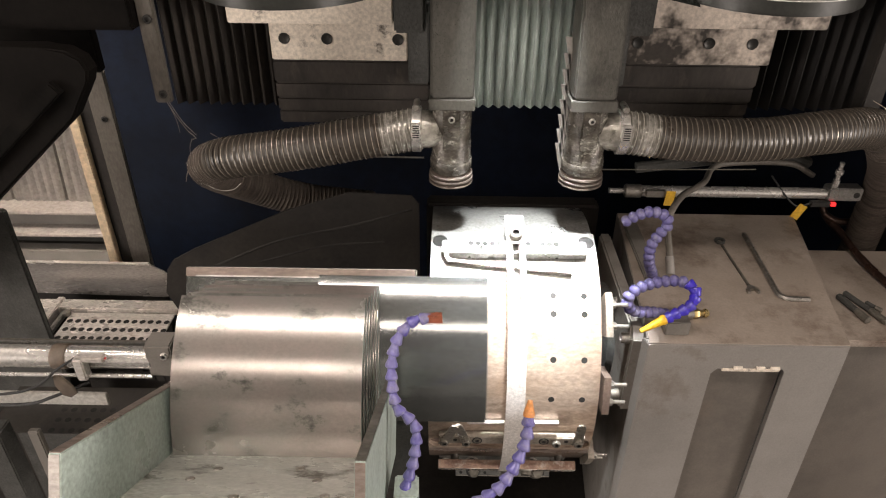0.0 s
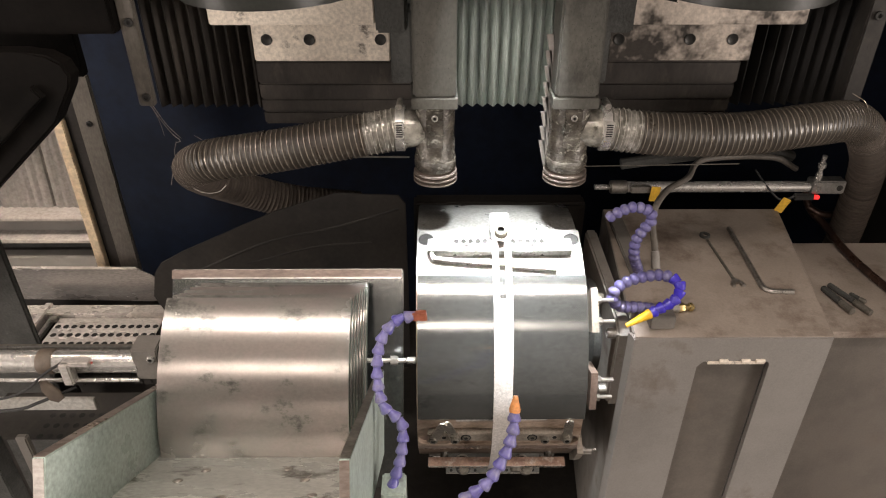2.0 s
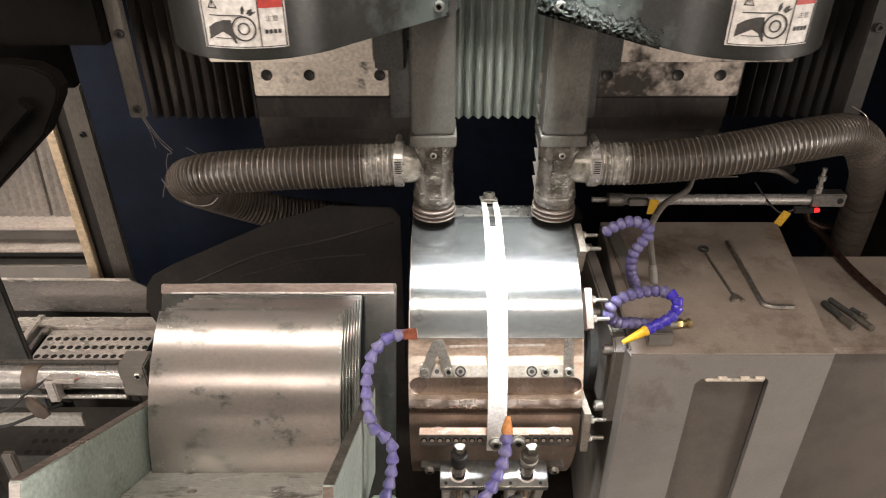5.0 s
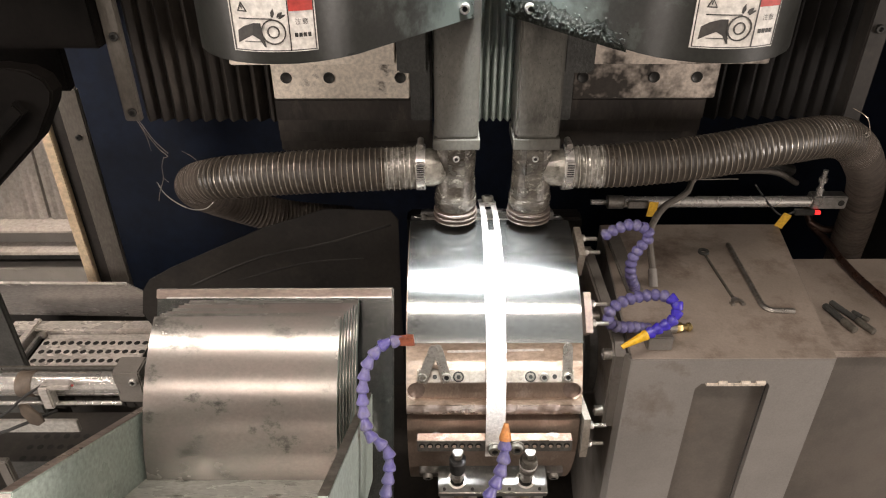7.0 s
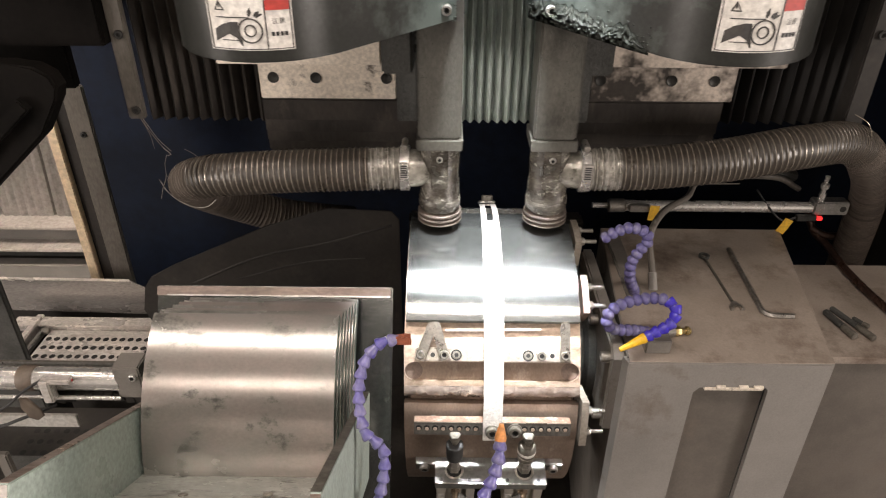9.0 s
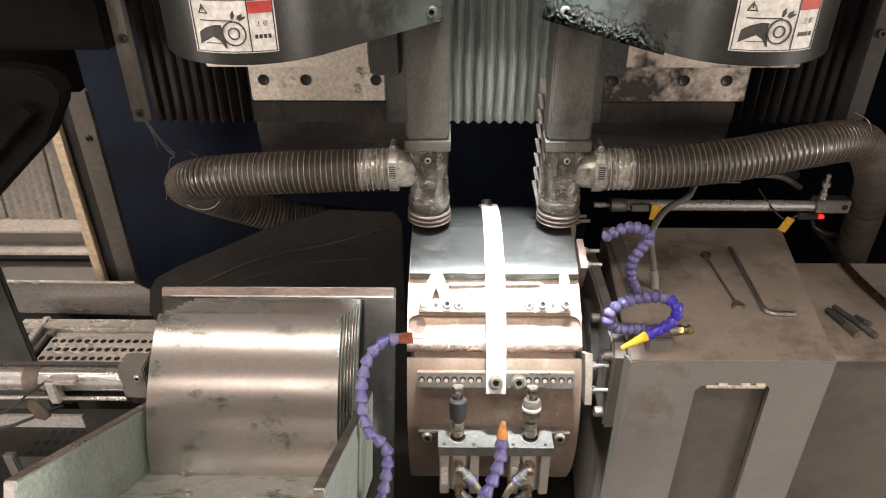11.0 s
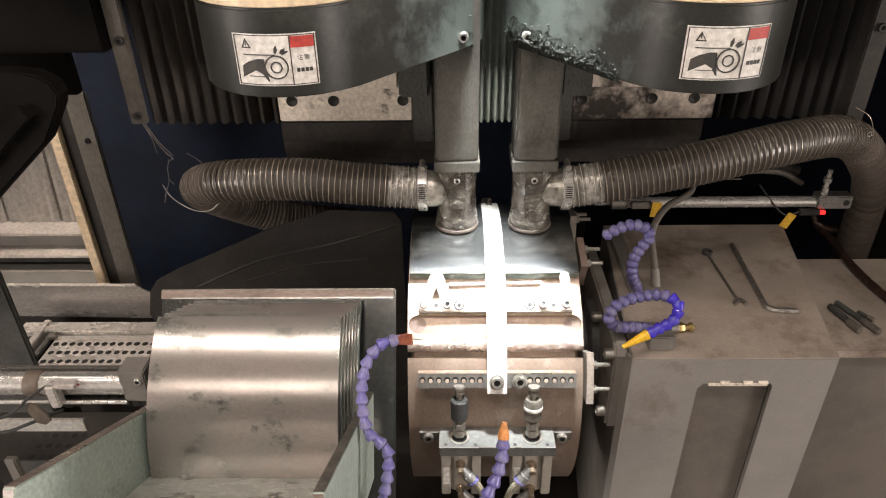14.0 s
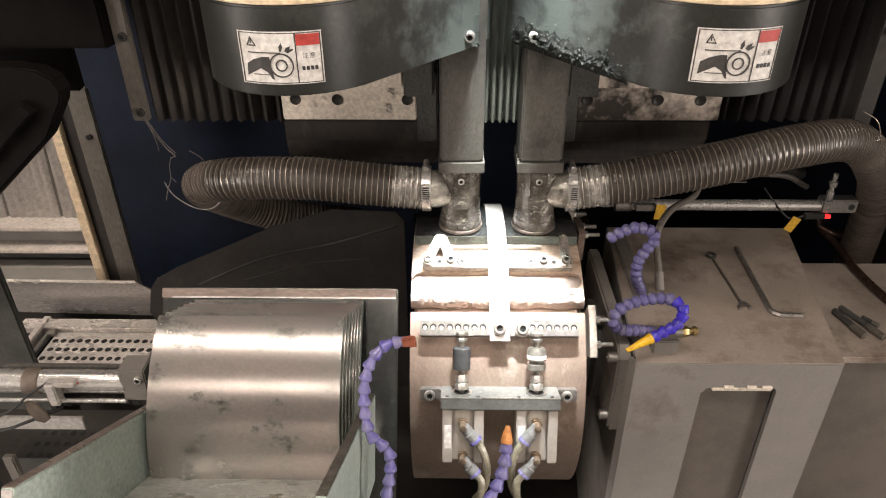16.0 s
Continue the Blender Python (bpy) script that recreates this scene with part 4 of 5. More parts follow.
def pusher():
    p = thing("pusher_cylinder", "chrome air cylinder with a sensor that pushes linings across", "air cylinder")
    y, z = -0.183, 1.11
    part("barrel", rod((-0.85, y, z), (-0.470, y, z), 0.0150, 24, chamfer=0.001), CHROME, p)
    part("front_cap", B((-0.474, -0.440, y - 0.014, y + 0.018, z - 0.020, z + 0.030), bevel=0.002), CAST, p)
    part("cap_screw", cap_screw((-0.449, y - 0.0138, z + 0.016), (0, -1, 0), 0.005, 0.004), CHROME, p)
    part("worn_corner", B((-0.4405, -0.4395, y - 0.013, y + 0.017, z - 0.019, z + 0.029), bevel=0.0003), BOLT, p)
    part("tie_rod", rod((-0.85, y - 0.017, z - 0.017), (-0.470, y - 0.017, z - 0.017), 0.0028, 10), CHROME, p)
    part("band", lathe(bmesh.new(), (-0.600, y, z), (1, 0, 0), [(0, 0.0162), (0.001, 0.0168), (0.019, 0.0168), (0.020, 0.0162)], 20), LEATHER, p, "brown rubber band")
    s = part("sensor", B((-0.558, -0.5215, y - 0.028, y - 0.0155, z + 0.0135, z + 0.0215), bevel=0.0015), GALV, p, "grey reed sensor")
    part("sensor_clip", B((-0.560, -0.547, y - 0.031, y - 0.016, z - 0.015, z + 0.020), bevel=0.002), GALV, p)
    part("sensor_lens", rod((-0.5212, y - 0.0225, z + 0.0175), (-0.5195, y - 0.0225, z + 0.0175), 0.0014, 10), RED, s)
    part("sensor_lead", tube(spline([(-0.558, y - 0.022, z + 0.0175), (-0.582, y - 0.03, z + 0.004), (-0.612, y - 0.035, z - 0.020), (-0.66, y - 0.035, z - 0.035), (-0.75, y - 0.03, z - 0.042)], 24), 0.0018, 8), RUBBER, p)
    part("second_lead", tube(spline([(-0.75, y - 0.03, z - 0.060), (-0.64, y - 0.034, z - 0.054), (-0.60, y - 0.03, z - 0.043), (-0.56, y - 0.01, z - 0.036)], 20), 0.0022, 8), RUBBER, p)
    part("flap", prism([(-0.592, 1.101), (-0.582, 1.102), (-0.570, 1.083), (-0.568, 1.072), (-0.578, 1.064), (-0.588, 1.068), (-0.594, 1.085)], "y", y - 0.029, y - 0.026, 0.0008), LEATHER, p, "brown leather flap")
    part("slide_rail", B((-0.9, -0.476, y + 0.017, y + 0.026, z + 0.0005, z + 0.0080), bevel=0.001), FINGER, p)
    part("guide_strip", B((-0.9, -0.479, y + 0.0165, y + 0.0200, z + 0.0010, z + 0.0100), bevel=0.0006), STEEL, p)
    for k in range(9):
        x = -0.556 + 0.0128 * k
        zz = z - 0.031 + 0.006 * math.sin(math.pi * k / 8)
        part("chain_link", turned(B((-0.0060, 0.0060, -0.018, 0.018, -0.0075, 0.0075), bevel=0.001), pose(x, y + 0.012, zz, 0, 14 - 3.5 * k, 0)), DARK, p)
    r = part("piston_rod", rod((-0.40, 0, 0), (-0.012, 0, 0), 0.0032, 14), CHROME, p)
    part("rod_nut", hexbolt((-0.034, 0, 0), (1, 0, 0), 0.0062, 0.010), CHROME, r)
    part("rod_tip", lathe(bmesh.new(), (-0.012, 0, 0), (1, 0, 0), [(0, 0.0045), (0.010, 0.0045), (0.012, 0.003)], 12), CHROME, r)
    y2, z2 = y, z

    def rp(x):
        return pose(x, y2, z2)

    MOVES.append((r, [(0, rp(-0.2585)), (0.1, rp(-0.2355)), (0.2, rp(-0.2110)), (0.3, rp(-0.1845)), (0.4, rp(-0.1570)), (0.5, rp(-0.1335)), (0.6, rp(-0.1115)), (2.0, rp(-0.1115)), (2.1, rp(-0.125)), (2.3, rp(-0.19)), (2.5, rp(-0.27)), (2.6, rp(-0.285)), (16.0, rp(-0.285))]))


def left_tray():
    t = thing("perforated_tray", "perforated bright sheet tray beside the pusher", "tray")
    sh = part("perforated_sheet", B((-0.864, -0.650, 0.150, 0.264, 0.828, 0.832), bevel=0.0008), GALV, t, "bright perforated sheet")
    for j in range(4):
        for i in range(13):
            part("hole", lathe(bmesh.new(), (-0.854 + 0.0164 * i + 0.0025 * (j % 2), 0.236 - 0.0265 * j, 0.8319), (0, 0, 1), [(0, 0.0059), (0.0004, 0.0059), (0.0004, 0.001)], 14), HOLE, sh)
    part("rear_rim", B((-0.945, -0.645, 0.266, 0.297, 0.826, 0.842), bevel=0.002), GALV, t)
    part("end_rim", B((-0.905, -0.890, 0.15, 0.30, 0.826, 0.846), bevel=0.002), GALV, t)
    part("end_strip", B((-0.882, -0.872, 0.15, 0.264, 0.826, 0.838), bevel=0.002), STEEL, t)
    part("corner_boss", rod((-0.868, 0.255, 0.832), (-0.868, 0.255, 0.842), 0.008, 14, chamfer=0.002), BOLT, t)
    part("leg", B((-0.93, -0.90, 0.2, 0.3, 0.0, 0.828), bevel=0.002), DARK, t)
    g = thing("splash_panel", "bent bright sheet splash panel behind the tray", "sheet metal")
    part("panel", prism([(-1.4, 0.838), (-0.700, 0.822), (-0.655, 0.828), (-0.640, 0.845), (-0.690, 0.890), (-0.717, 0.907), (-1.4, 0.912)], "y", 0.335, 0.339, 0.001), SPLASH, g)
    part("top_edge", sheet([(-1.4, 0.333, 0.9122), (-0.717, 0.333, 0.9072), (-0.717, 0.341, 0.9072), (-1.4, 0.341, 0.9122)], 0.0015), GALV, g)
    part("panel_foot", B((-1.3, -0.70, 0.34, 0.36, 0.0, 0.83), bevel=0.001), DARK, g)
    k = thing("side_column", "dark side column of the machine", "machine column")
    part("column", B((-0.95, -0.805, 0.10, 0.112, 0.0, 1.165), bevel=0.004), DUSTY, k)
    u = thing("lower_tray", "dim perforated drip tray with a bright front rail", "tray")
    part("front_rail", B((-0.80, -0.571, -0.153, -0.147, 0.991, 1.013), bevel=0.001), WHITE, u, "pale front rail")
    # Dimness of the shaded sheet is put into its dark colour.
    dp = part("dim_sheet", B((-0.80, -0.43, -0.12, -0.02, 0.894, 0.898), bevel=0.001), DARK, u)
    for j in range(3):
        for i in range(9):
            part("hole", lathe(bmesh.new(), (-0.70 + 0.0155 * i, -0.072 - 0.022 * j, 0.8979), (0, 0, 1), [(0, 0.0050), (0.0004, 0.0050), (0.0004, 0.001)], 10), HOLE, dp)
    part("angle_leg", B((-0.668, -0.652, -0.20, -0.19, 0.3, 0.985), bevel=0.002), CAST, u)
    part("angle_leg", B((-0.735, -0.70, -0.21, -0.18, 0.3, 0.99), bevel=0.002), DUSTY, u)


# ---- drill heads ----
def hull2(c0, r0, c1, r1, n=28):
    """Outline round two circles."""
    pts = [(c[0] + r * math.cos(2 * math.pi * k / n), c[1] + r * math.sin(2 * math.pi * k / n)) for c, r in ((c0, r0), (c1, r1)) for k in range(n)]
    pts = sorted(set(pts))

    def half(seq):
        out = []
        for p in seq:
            while len(out) > 1 and (out[-1][0] - out[-2][0]) * (p[1] - out[-2][1]) - (out[-1][1] - out[-2][1]) * (p[0] - out[-2][0]) <= 0:
                out.pop()
            out.append(p)
        return out

    a, b = half(pts), half(pts[::-1])
    return a[:-1] + b[:-1]


def bar_on(cx, cy, r, a0, a1, z0, z1, n=8):
    """A thin curved patch on a vertical cylinder, angles from -y."""
    bm = bmesh.new()
    rows = []
    for k in range(n + 1):
        a = radians(a0 + (a1 - a0) * k / n)
        rows.append([bm.verts.new((cx + rr * math.sin(a), cy - rr * math.cos(a), z)) for rr, z in ((r, z0), (r, z1), (r + 0.0005, z1), (r + 0.0005, z0))])
    for p, q in zip(rows, rows[1:]):
        for i in range(4):
            bm.faces.new((p[i], p[(i + 1) % 4], q[(i + 1) % 4], q[i]))
    bm.faces.new(rows[0]), bm.faces.new(rows[-1])
    return bm


def lettering(body, size):
    """Flat letters as a mesh, centred on the origin in the xy plane."""
    cu = bpy.data.curves.new("writing", "FONT")
    cu.body, cu.size, cu.align_x, cu.align_y, cu.space_character = body, size, "CENTER", "CENTER", 1.25
    ob = bpy.data.objects.new("writing", cu)
    bpy.context.scene.collection.objects.link(ob)
    me = bpy.data.meshes.new_from_object(ob.evaluated_get(bpy.context.evaluated_depsgraph_get()))
    me.materials.clear()
    bpy.data.objects.remove(ob)
    bpy.data.curves.remove(cu)
    return me


def drill_head(s, name_label):
    """s = -1 for the head whose belt guard reaches to -x, 1 for its twin."""
    h = thing("drilling_unit", name_label, "drilling unit", group="drilling units")
    ax = s * 0.0895 - 0.0015

    def X(x):
        return s * x - 0.0015

    def bx(x0, x1, *r, **k):
        a, b = sorted((X(x0), X(x1)))
        return B((a, b, *r), **k)

    part("square_tube", bx(0.062, 0.117, -0.030, 0.030, 1.406, 1.72, bevel=0.003), TUBEP, h, "grimy green square tube")
    rnd = random.Random(31 + s)
    bm = bmesh.new()
    grain = ((1, 0, 0), (0, 1, 0), (-1, 0, 0), (0, -1, 0), (0, 0, 1), (0, 0, -1))
    for _ in range(420):
        r = rnd.uniform(0.0002, 0.0005)
        at = Vector((X(rnd.choice((rnd.uniform(0.065, 0.114), rnd.uniform(0.095, 0.114)))), -0.0302, 1.41 + 0.19 * rnd.random() ** 0.8))
        spin = Matrix.Rotation(rnd.random() * 6, 3, "Y")
        vs = [bm.verts.new(at + spin @ Vector((v[0] * r * 1.4, v[1] * r * 0.7, v[2] * r))) for v in grain]
        for a, b in ((0, 1), (1, 2), (2, 3), (3, 0)):
            bm.faces.new((vs[a], vs[b], vs[4])), bm.faces.new((vs[b], vs[a], vs[5]))
    tagged(part("grit_coat", bm, GRIT, h, "dark grains of caked dust"), kind="stuff")
    part("collar_plate", bx(0.060, 0.119, -0.032, 0.032, 1.391, 1.4055, bevel=0.001), TUBEP, h)
    boot = part("dust_boot", lathe(bmesh.new(), (ax, 0, 1.391), (0, 0, -1), [(0, 0.026), (0.02, 0.0264), (0.032, 0.0264), (0.034, 0.0256), (0.050, 0.0256), (0.052, 0.0264), (0.070, 0.0264), (0.073, 0.0274), (0.092, 0.0274), (0.095, 0.026)], 32), CUPM, h, "grimy translucent dust boot")
    part("boot_clip", B((ax - 0.011, ax + 0.011, -0.0285, -0.022, 1.335, 1.391), bevel=0.0015), CUPM, h)
    part("boot_screw", cap_screw((ax, -0.0285, 1.378), (0, -1, 0), 0.0042, 0.003), BOLT, h)
    part("boot_band", lathe(bmesh.new(), (ax, 0, 1.3135), (0, 0, -1), [(0, 0.0278), (0.001, 0.0284), (0.012, 0.0284), (0.013, 0.0278)], 32), CUPM, boot)
    for k in range(3):
        ring = part("cup_ring", lathe(bmesh.new(), (0, 0, 0), (0, 0, -1), [(0, 0.0250), (0.0024, 0.0300 - 0.0006 * (k == 0)), (0.0044, 0.0302 - 0.0006 * (k == 0)), (0.0066, 0.0250)], 32), RINGM, h)
        z0 = 1.2953 - 0.0060 * k

        def squeeze(t, k=k, z0=z0):
            c = max(0.0, 1.2385 - (1.2807 + value(HEAD_Z, t)))
            return pose(ax, 0, z0 + c * (k + 1) / 3)

        MOVES.append((ring, [(t, squeeze(t)) for t in TIMES]))
    # hose port with its clamp
    port = part("hose_port", lathe(bmesh.new(), (ax, 0, 1.353), (s, 0, 0), [(0.0, 0.020), (0.022, 0.0235), (0.030, 0.0255), (0.052, 0.0255)], 28), TAPE, h, "shiny taped hose port")
    part("hose_clamp", lathe(bmesh.new(), (ax + s * 0.040, 0, 1.353), (s, 0, 0), [(0, 0.0296), (0.0005, 0.0304), (0.0115, 0.0304), (0.012, 0.0296)], 32), CHROME, port)
    cl = part("screw_housing", B((ax + s * 0.046 - 0.0058, ax + s * 0.046 + 0.0058, -0.0345, -0.0285, 1.352, 1.374), bevel=0.001), CHROME, port)
    for k in range(6):
        part("slot", B((ax + s * 0.046 - 0.0042, ax + s * 0.046 + 0.0042, -0.0349, -0.0344, 1.3545 + 0.0031 * k, 1.3560 + 0.0031 * k), bevel=0), HOLE, cl)
    part("clamp_screw", rod((ax + s * 0.046, -0.014, 1.3875), (ax + s * 0.046, 0.012, 1.3875), 0.0042, 12, chamfer=0.001), BOLT, port)
    # belt guard
    c0, c1 = (X(0.2600 if s < 0 else 0.230), -0.118), (X(0.104 if s < 0 else 0.092), 0.004)
    out = hull2(c0, 0.092, c1, 0.047)
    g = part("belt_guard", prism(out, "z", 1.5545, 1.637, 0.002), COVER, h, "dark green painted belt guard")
    part("guard_flange", prism(hull2((c0[0], c0[1] + 0.004), 0.0945, c1, 0.0475), "z", 1.6375, 1.646, 0.001), WOODY, g, "cream rim")
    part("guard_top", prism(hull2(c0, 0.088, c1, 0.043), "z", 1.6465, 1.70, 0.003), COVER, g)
    part("guard_screw", cap_screw((X(0.082 if s < 0 else 0.069), -0.0425, 1.568), (0, -1, 0), 0.0062, 0.009), BOLT, g)
    # crusted dust along the lower edge
    rnd = random.Random(11 + s)
    v0, v1 = Vector(c0), Vector(c1)
    dv = v1 - v0
    u_ = dv.normalized()
    k_ = 0.045 / dv.length
    pn = Vector((-u_.y, u_.x))
    if pn.y > 0:
        pn = -pn
    nn = u_ * k_ + pn * math.sqrt(1 - k_ * k_)
    q0, q1 = v0 + nn * 0.092, v1 + nn * 0.047

    def edge_at(f):
        """A place and the way out of the guard's face, from its round front (0) to its end (1.3)."""
        if f <= 1:
            return q0.lerp(q1, f), nn
        way = (nn.lerp(u_, min(1.0, (f - 1) * 2.2))).normalized()
        return v1 + way * 0.047, way

    f0, f1, cols, rws = (0.03, 1.12, 150, 14) if s > 0 else (0.93, 1.06, 24, 8)
    bm = bmesh.new()
    grid = []
    for i in range(cols + 1):
        f = f0 + (f1 - f0) * i / cols
        at, way = edge_at(f)
        swell = min(1.0, (f - f0) * 7) * min(1.0, (f1 - f) * 12)
        tall = (0.019 + 0.017 * max(0.0, f - 0.35) + 0.008 * noise.noise((f * 9, s, 0.3)) + 0.004 * noise.noise((f * 31, s, 2.0))) * swell if s > 0 else 0.014 * swell
        row = []
        for k in range(rws + 1):
            q = k / rws
            lump = 0.5 + 0.5 * noise.noise((f * 34, q * 5, 7.0 + s)) + 0.45 * noise.noise((f * 95, q * 13, s))
            out = (0.0004 + 0.0042 * lump * math.sin(math.pi * min(1.0, q * 0.9 + 0.16))) * swell
            row.append(bm.verts.new((at.x + way.x * out, at.y + way.y * out, 1.5525 + tall * q)))
        grid.append(row)
    for a, b in zip(grid, grid[1:]):
        for k in range(rws):
            bm.faces.new((a[k], b[k], b[k + 1], a[k + 1]))
    bmesh.ops.solidify(bm, geom=bm.faces[:], thickness=0.0008)
    tagged(part("dust_crust", bm, CRUST, g, "thick lumpy crust of caked grey dust"), kind="stuff")
    bm = bmesh.new()
    for _ in range(320 if s > 0 else 40):
        f = rnd.uniform(f0, f1)
        at, way = edge_at(f)
        at = at + way * rnd.uniform(0.0003, 0.0012)
        zz = 1.5530 + abs(rnd.gauss(0, 0.012)) * (1.0 + 0.9 * max(0.0, f - 0.7))
        r = rnd.uniform(0.0005, 0.0013)
        spin = Matrix.Rotation(rnd.random() * 6, 3, "X")
        vs = [bm.verts.new(Vector((at.x, at.y, zz)) + spin @ Vector((v[0] * r * 1.3, v[1] * r * 0.8, v[2] * r))) for v in grain]
        for a, b in ((0, 1), (1, 2), (2, 3), (3, 0)):
            bm.faces.new((vs[a], vs[b], vs[4])), bm.faces.new((vs[b], vs[a], vs[5]))
    tagged(part("grain_scatter", bm, CRUST, g, "loose grains on the dust crust"), kind="stuff")
    # warning label on the guard's round front
    cx, cy, r = c0[0], c0[1], 0.0921
    a0, a1, z0, z1 = (-24, 25, 1.5665, 1.6150) if s < 0 else (-21, 29, 1.5685, 1.6180)
    lab = part("warning_label", bar_on(cx, cy, r, a0, a1, z0, z1), WHITE, g, "white pinch warning label with a red corner")
    r2 = r + 0.0006

    def lb(nm, p0, p1, q0, q1, mt):
        part(nm, bar_on(cx, cy, r2, a0 + (a1 - a0) * p0, a0 + (a1 - a0) * p1, z0 + (z1 - z0) * q0, z0 + (z1 - z0) * q1, 4), mt, lab)

    lb("red_field", 0.70, 0.97, 0.74, 0.95, RED)
    for q0, q1, mt in ((0.02, 0.035, INK), (0.965, 0.98, INK)):
        lb("rule", 0.02, 0.98, q0, q1, mt)
    for p in (0.02, 0.685, 0.972):
        lb("rule", p, p + 0.012, 0.02, 0.98, INK)
    for p, q, ww, hh in ((0.745, 0.27, 0.035, 0.075), (0.795, 0.27, 0.035, 0.075), (0.845, 0.27, 0.035, 0.075), (0.895, 0.27, 0.035, 0.075)):
        lb("writing_bar", p, p + ww, q, q + hh, INK)
    # pictogram: gloved shape, wheel and triangle, as plain shapes
    def shape(nm, pts):
        bm = bmesh.new()
        for rr in (r2 - 0.0002, r2 + 0.0004):
            vs = []
            for p, q in pts:
                a = radians(a0 + (a1 - a0) * p)
                vs.append(bm.verts.new((cx + rr * math.sin(a), cy - rr * math.cos(a), z0 + (z1 - z0) * q)))
            bm.faces.new(vs)
        n = len(pts)
        bm.verts.ensure_lookup_table()
        for i in range(n):
            bm.faces.new((bm.verts[i], bm.verts[(i + 1) % n], bm.verts[n + (i + 1) % n], bm.verts[n + i]))
        part(nm, bm, INK, lab)

    shape("pictogram_wedge", [(0.08, 0.16), (0.26, 0.31), (0.29, 0.53), (0.17, 0.47), (0.09, 0.39)])
    shape("pictogram_wedge", [(0.26, 0.31), (0.34, 0.235), (0.39, 0.10), (0.41, 0.09), (0.40, 0.17), (0.38, 0.29), (0.37, 0.53), (0.29, 0.53)])
    lb("pictogram_belt", 0.12, 0.51, 0.600, 0.618, INK)
    lb("pictogram_belt", 0.16, 0.40, 0.185, 0.197, INK)
    for p, q, l in ((0.50, 0.64, 0.02), (0.56, 0.64, 0.06), (0.58, 0.615, 0.075)):
        shape("pictogram_leaf", [(p, q), (p + 0.02, q - 0.01), (p + 0.03 + l * 0.6, q + 0.07 - l * 0.4), (p + 0.01 + l, q + 0.19 - l * 1.6), (p - 0.012 + l * 0.5, q + 0.10 - l * 0.6)])
    def ring_on(pc, qc, ro, ri, mt):
        am, zm = radians(a0 + (a1 - a0) * pc), z0 + (z1 - z0) * qc
        ctr = (cx + r2 * math.sin(am), cy - r2 * math.cos(am), zm)
        nrm = (math.sin(am), -math.cos(am), 0)
        part("pictogram_wheel", lathe(bmesh.new(), ctr, nrm, [(-0.001, ro), (0.0007, ro), (0.0007, ri), (-0.001, ri)], 24, caps=False), mt, lab)

    ring_on(0.51, 0.37, 0.0113, 0.0101, INK)
    ring_on(0.51, 0.37, 0.0056, 0.0044, INK)
    shape("pictogram_triangle", [(0.11, 0.73), (0.23, 0.73), (0.22, 0.75), (0.12, 0.75)])
    shape("pictogram_triangle", [(0.11, 0.73), (0.13, 0.74), (0.17, 0.89), (0.165, 0.91)])
    shape("pictogram_triangle", [(0.23, 0.73), (0.165, 0.91), (0.165, 0.88), (0.215, 0.745)])
    shape("pictogram_triangle", [(0.163, 0.78), (0.172, 0.78), (0.174, 0.85), (0.161, 0.85)])
    am = radians(a0 + (a1 - a0) * 0.835)
    words = lettering("\u6ce8\u610f", 0.0058)
    words.transform(Matrix.Translation((cx + (r2 + 0.0006) * math.sin(am), cy - (r2 + 0.0006) * math.cos(am), z0 + (z1 - z0) * 0.54)) @ Matrix.Rotation(am, 4, "Z") @ Matrix.Rotation(radians(90), 4, "X"))
    words.materials.append(INK)
    new("writing", words).parent = lab
    # carriage behind
    part("mounting_plate", bx(0.168, 0.385 if s < 0 else 0.398, 0.055, 0.075, 1.474, 1.75, bevel=0.0015), BRIGHT if s < 0 else OILED, h, "bright stained mounting plate")
    cp = part("carriage_plate", bx(0.152, 0.342 if s < 0 else 0.352, 0.095, 0.125, 1.414, 1.50, bevel=0.0015), BRIGHT if s < 0 else OILED, h, "bright stained carriage plate")
    for x in (0.322, 0.263, 0.165):
        part("screw", lathe(bmesh.new(), (X(x), 0.0952, 1.444), (0, -1, 0), [(0, 0.0078), (0.0012, 0.0078), (0.0012, 0.0066), (0.0004, 0.005), (0.0004, 0.0)], 20, caps=False), BLACKO, cp)
    part("side_block", bx(0.122, 0.151, 0.085, 0.13, 1.385, 1.50, bevel=0.002), DUSTY, h)
    part("side_pin", rod((X(0.150), 0.08, 1.49), (X(0.122), 0.08, 1.49), 0.006, 12, chamfer=0.001), BLACKO, h)
    part("spindle_column", bx(0.125, 0.165, 0.03, 0.09, 1.47, 1.75, bevel=0.003), DUSTY, h)
    # telescoping cover bands under the carriage, each lags a little more
    for k, (za, zb) in enumerate(((1.3795, 1.4135), (1.354, 1.379), (1.332, 1.3535), (1.31, 1.3315))):
        bnd = part("cover_band", bx(0.122, 0.344 + 0.001 * k, 0.100 + 0.007 * k, 0.15, za, zb - 0.0012, bevel=0.0025), BELLOWD, h, "dusty brown telescoping cover band")
        fr = (1.0, 0.86, 0.72, 0.6)[k]
        MOVES.append((bnd, [(t, pose(0, 0, -value(HEAD_Z, t) * (1 - fr))) for t in TIMES]))
    MOVES.append((h, [(t, pose(0.004 - s * value(HEAD_X, t), 0, 0.004 + value(HEAD_Z, t))) for t in TIMES]))
    return h


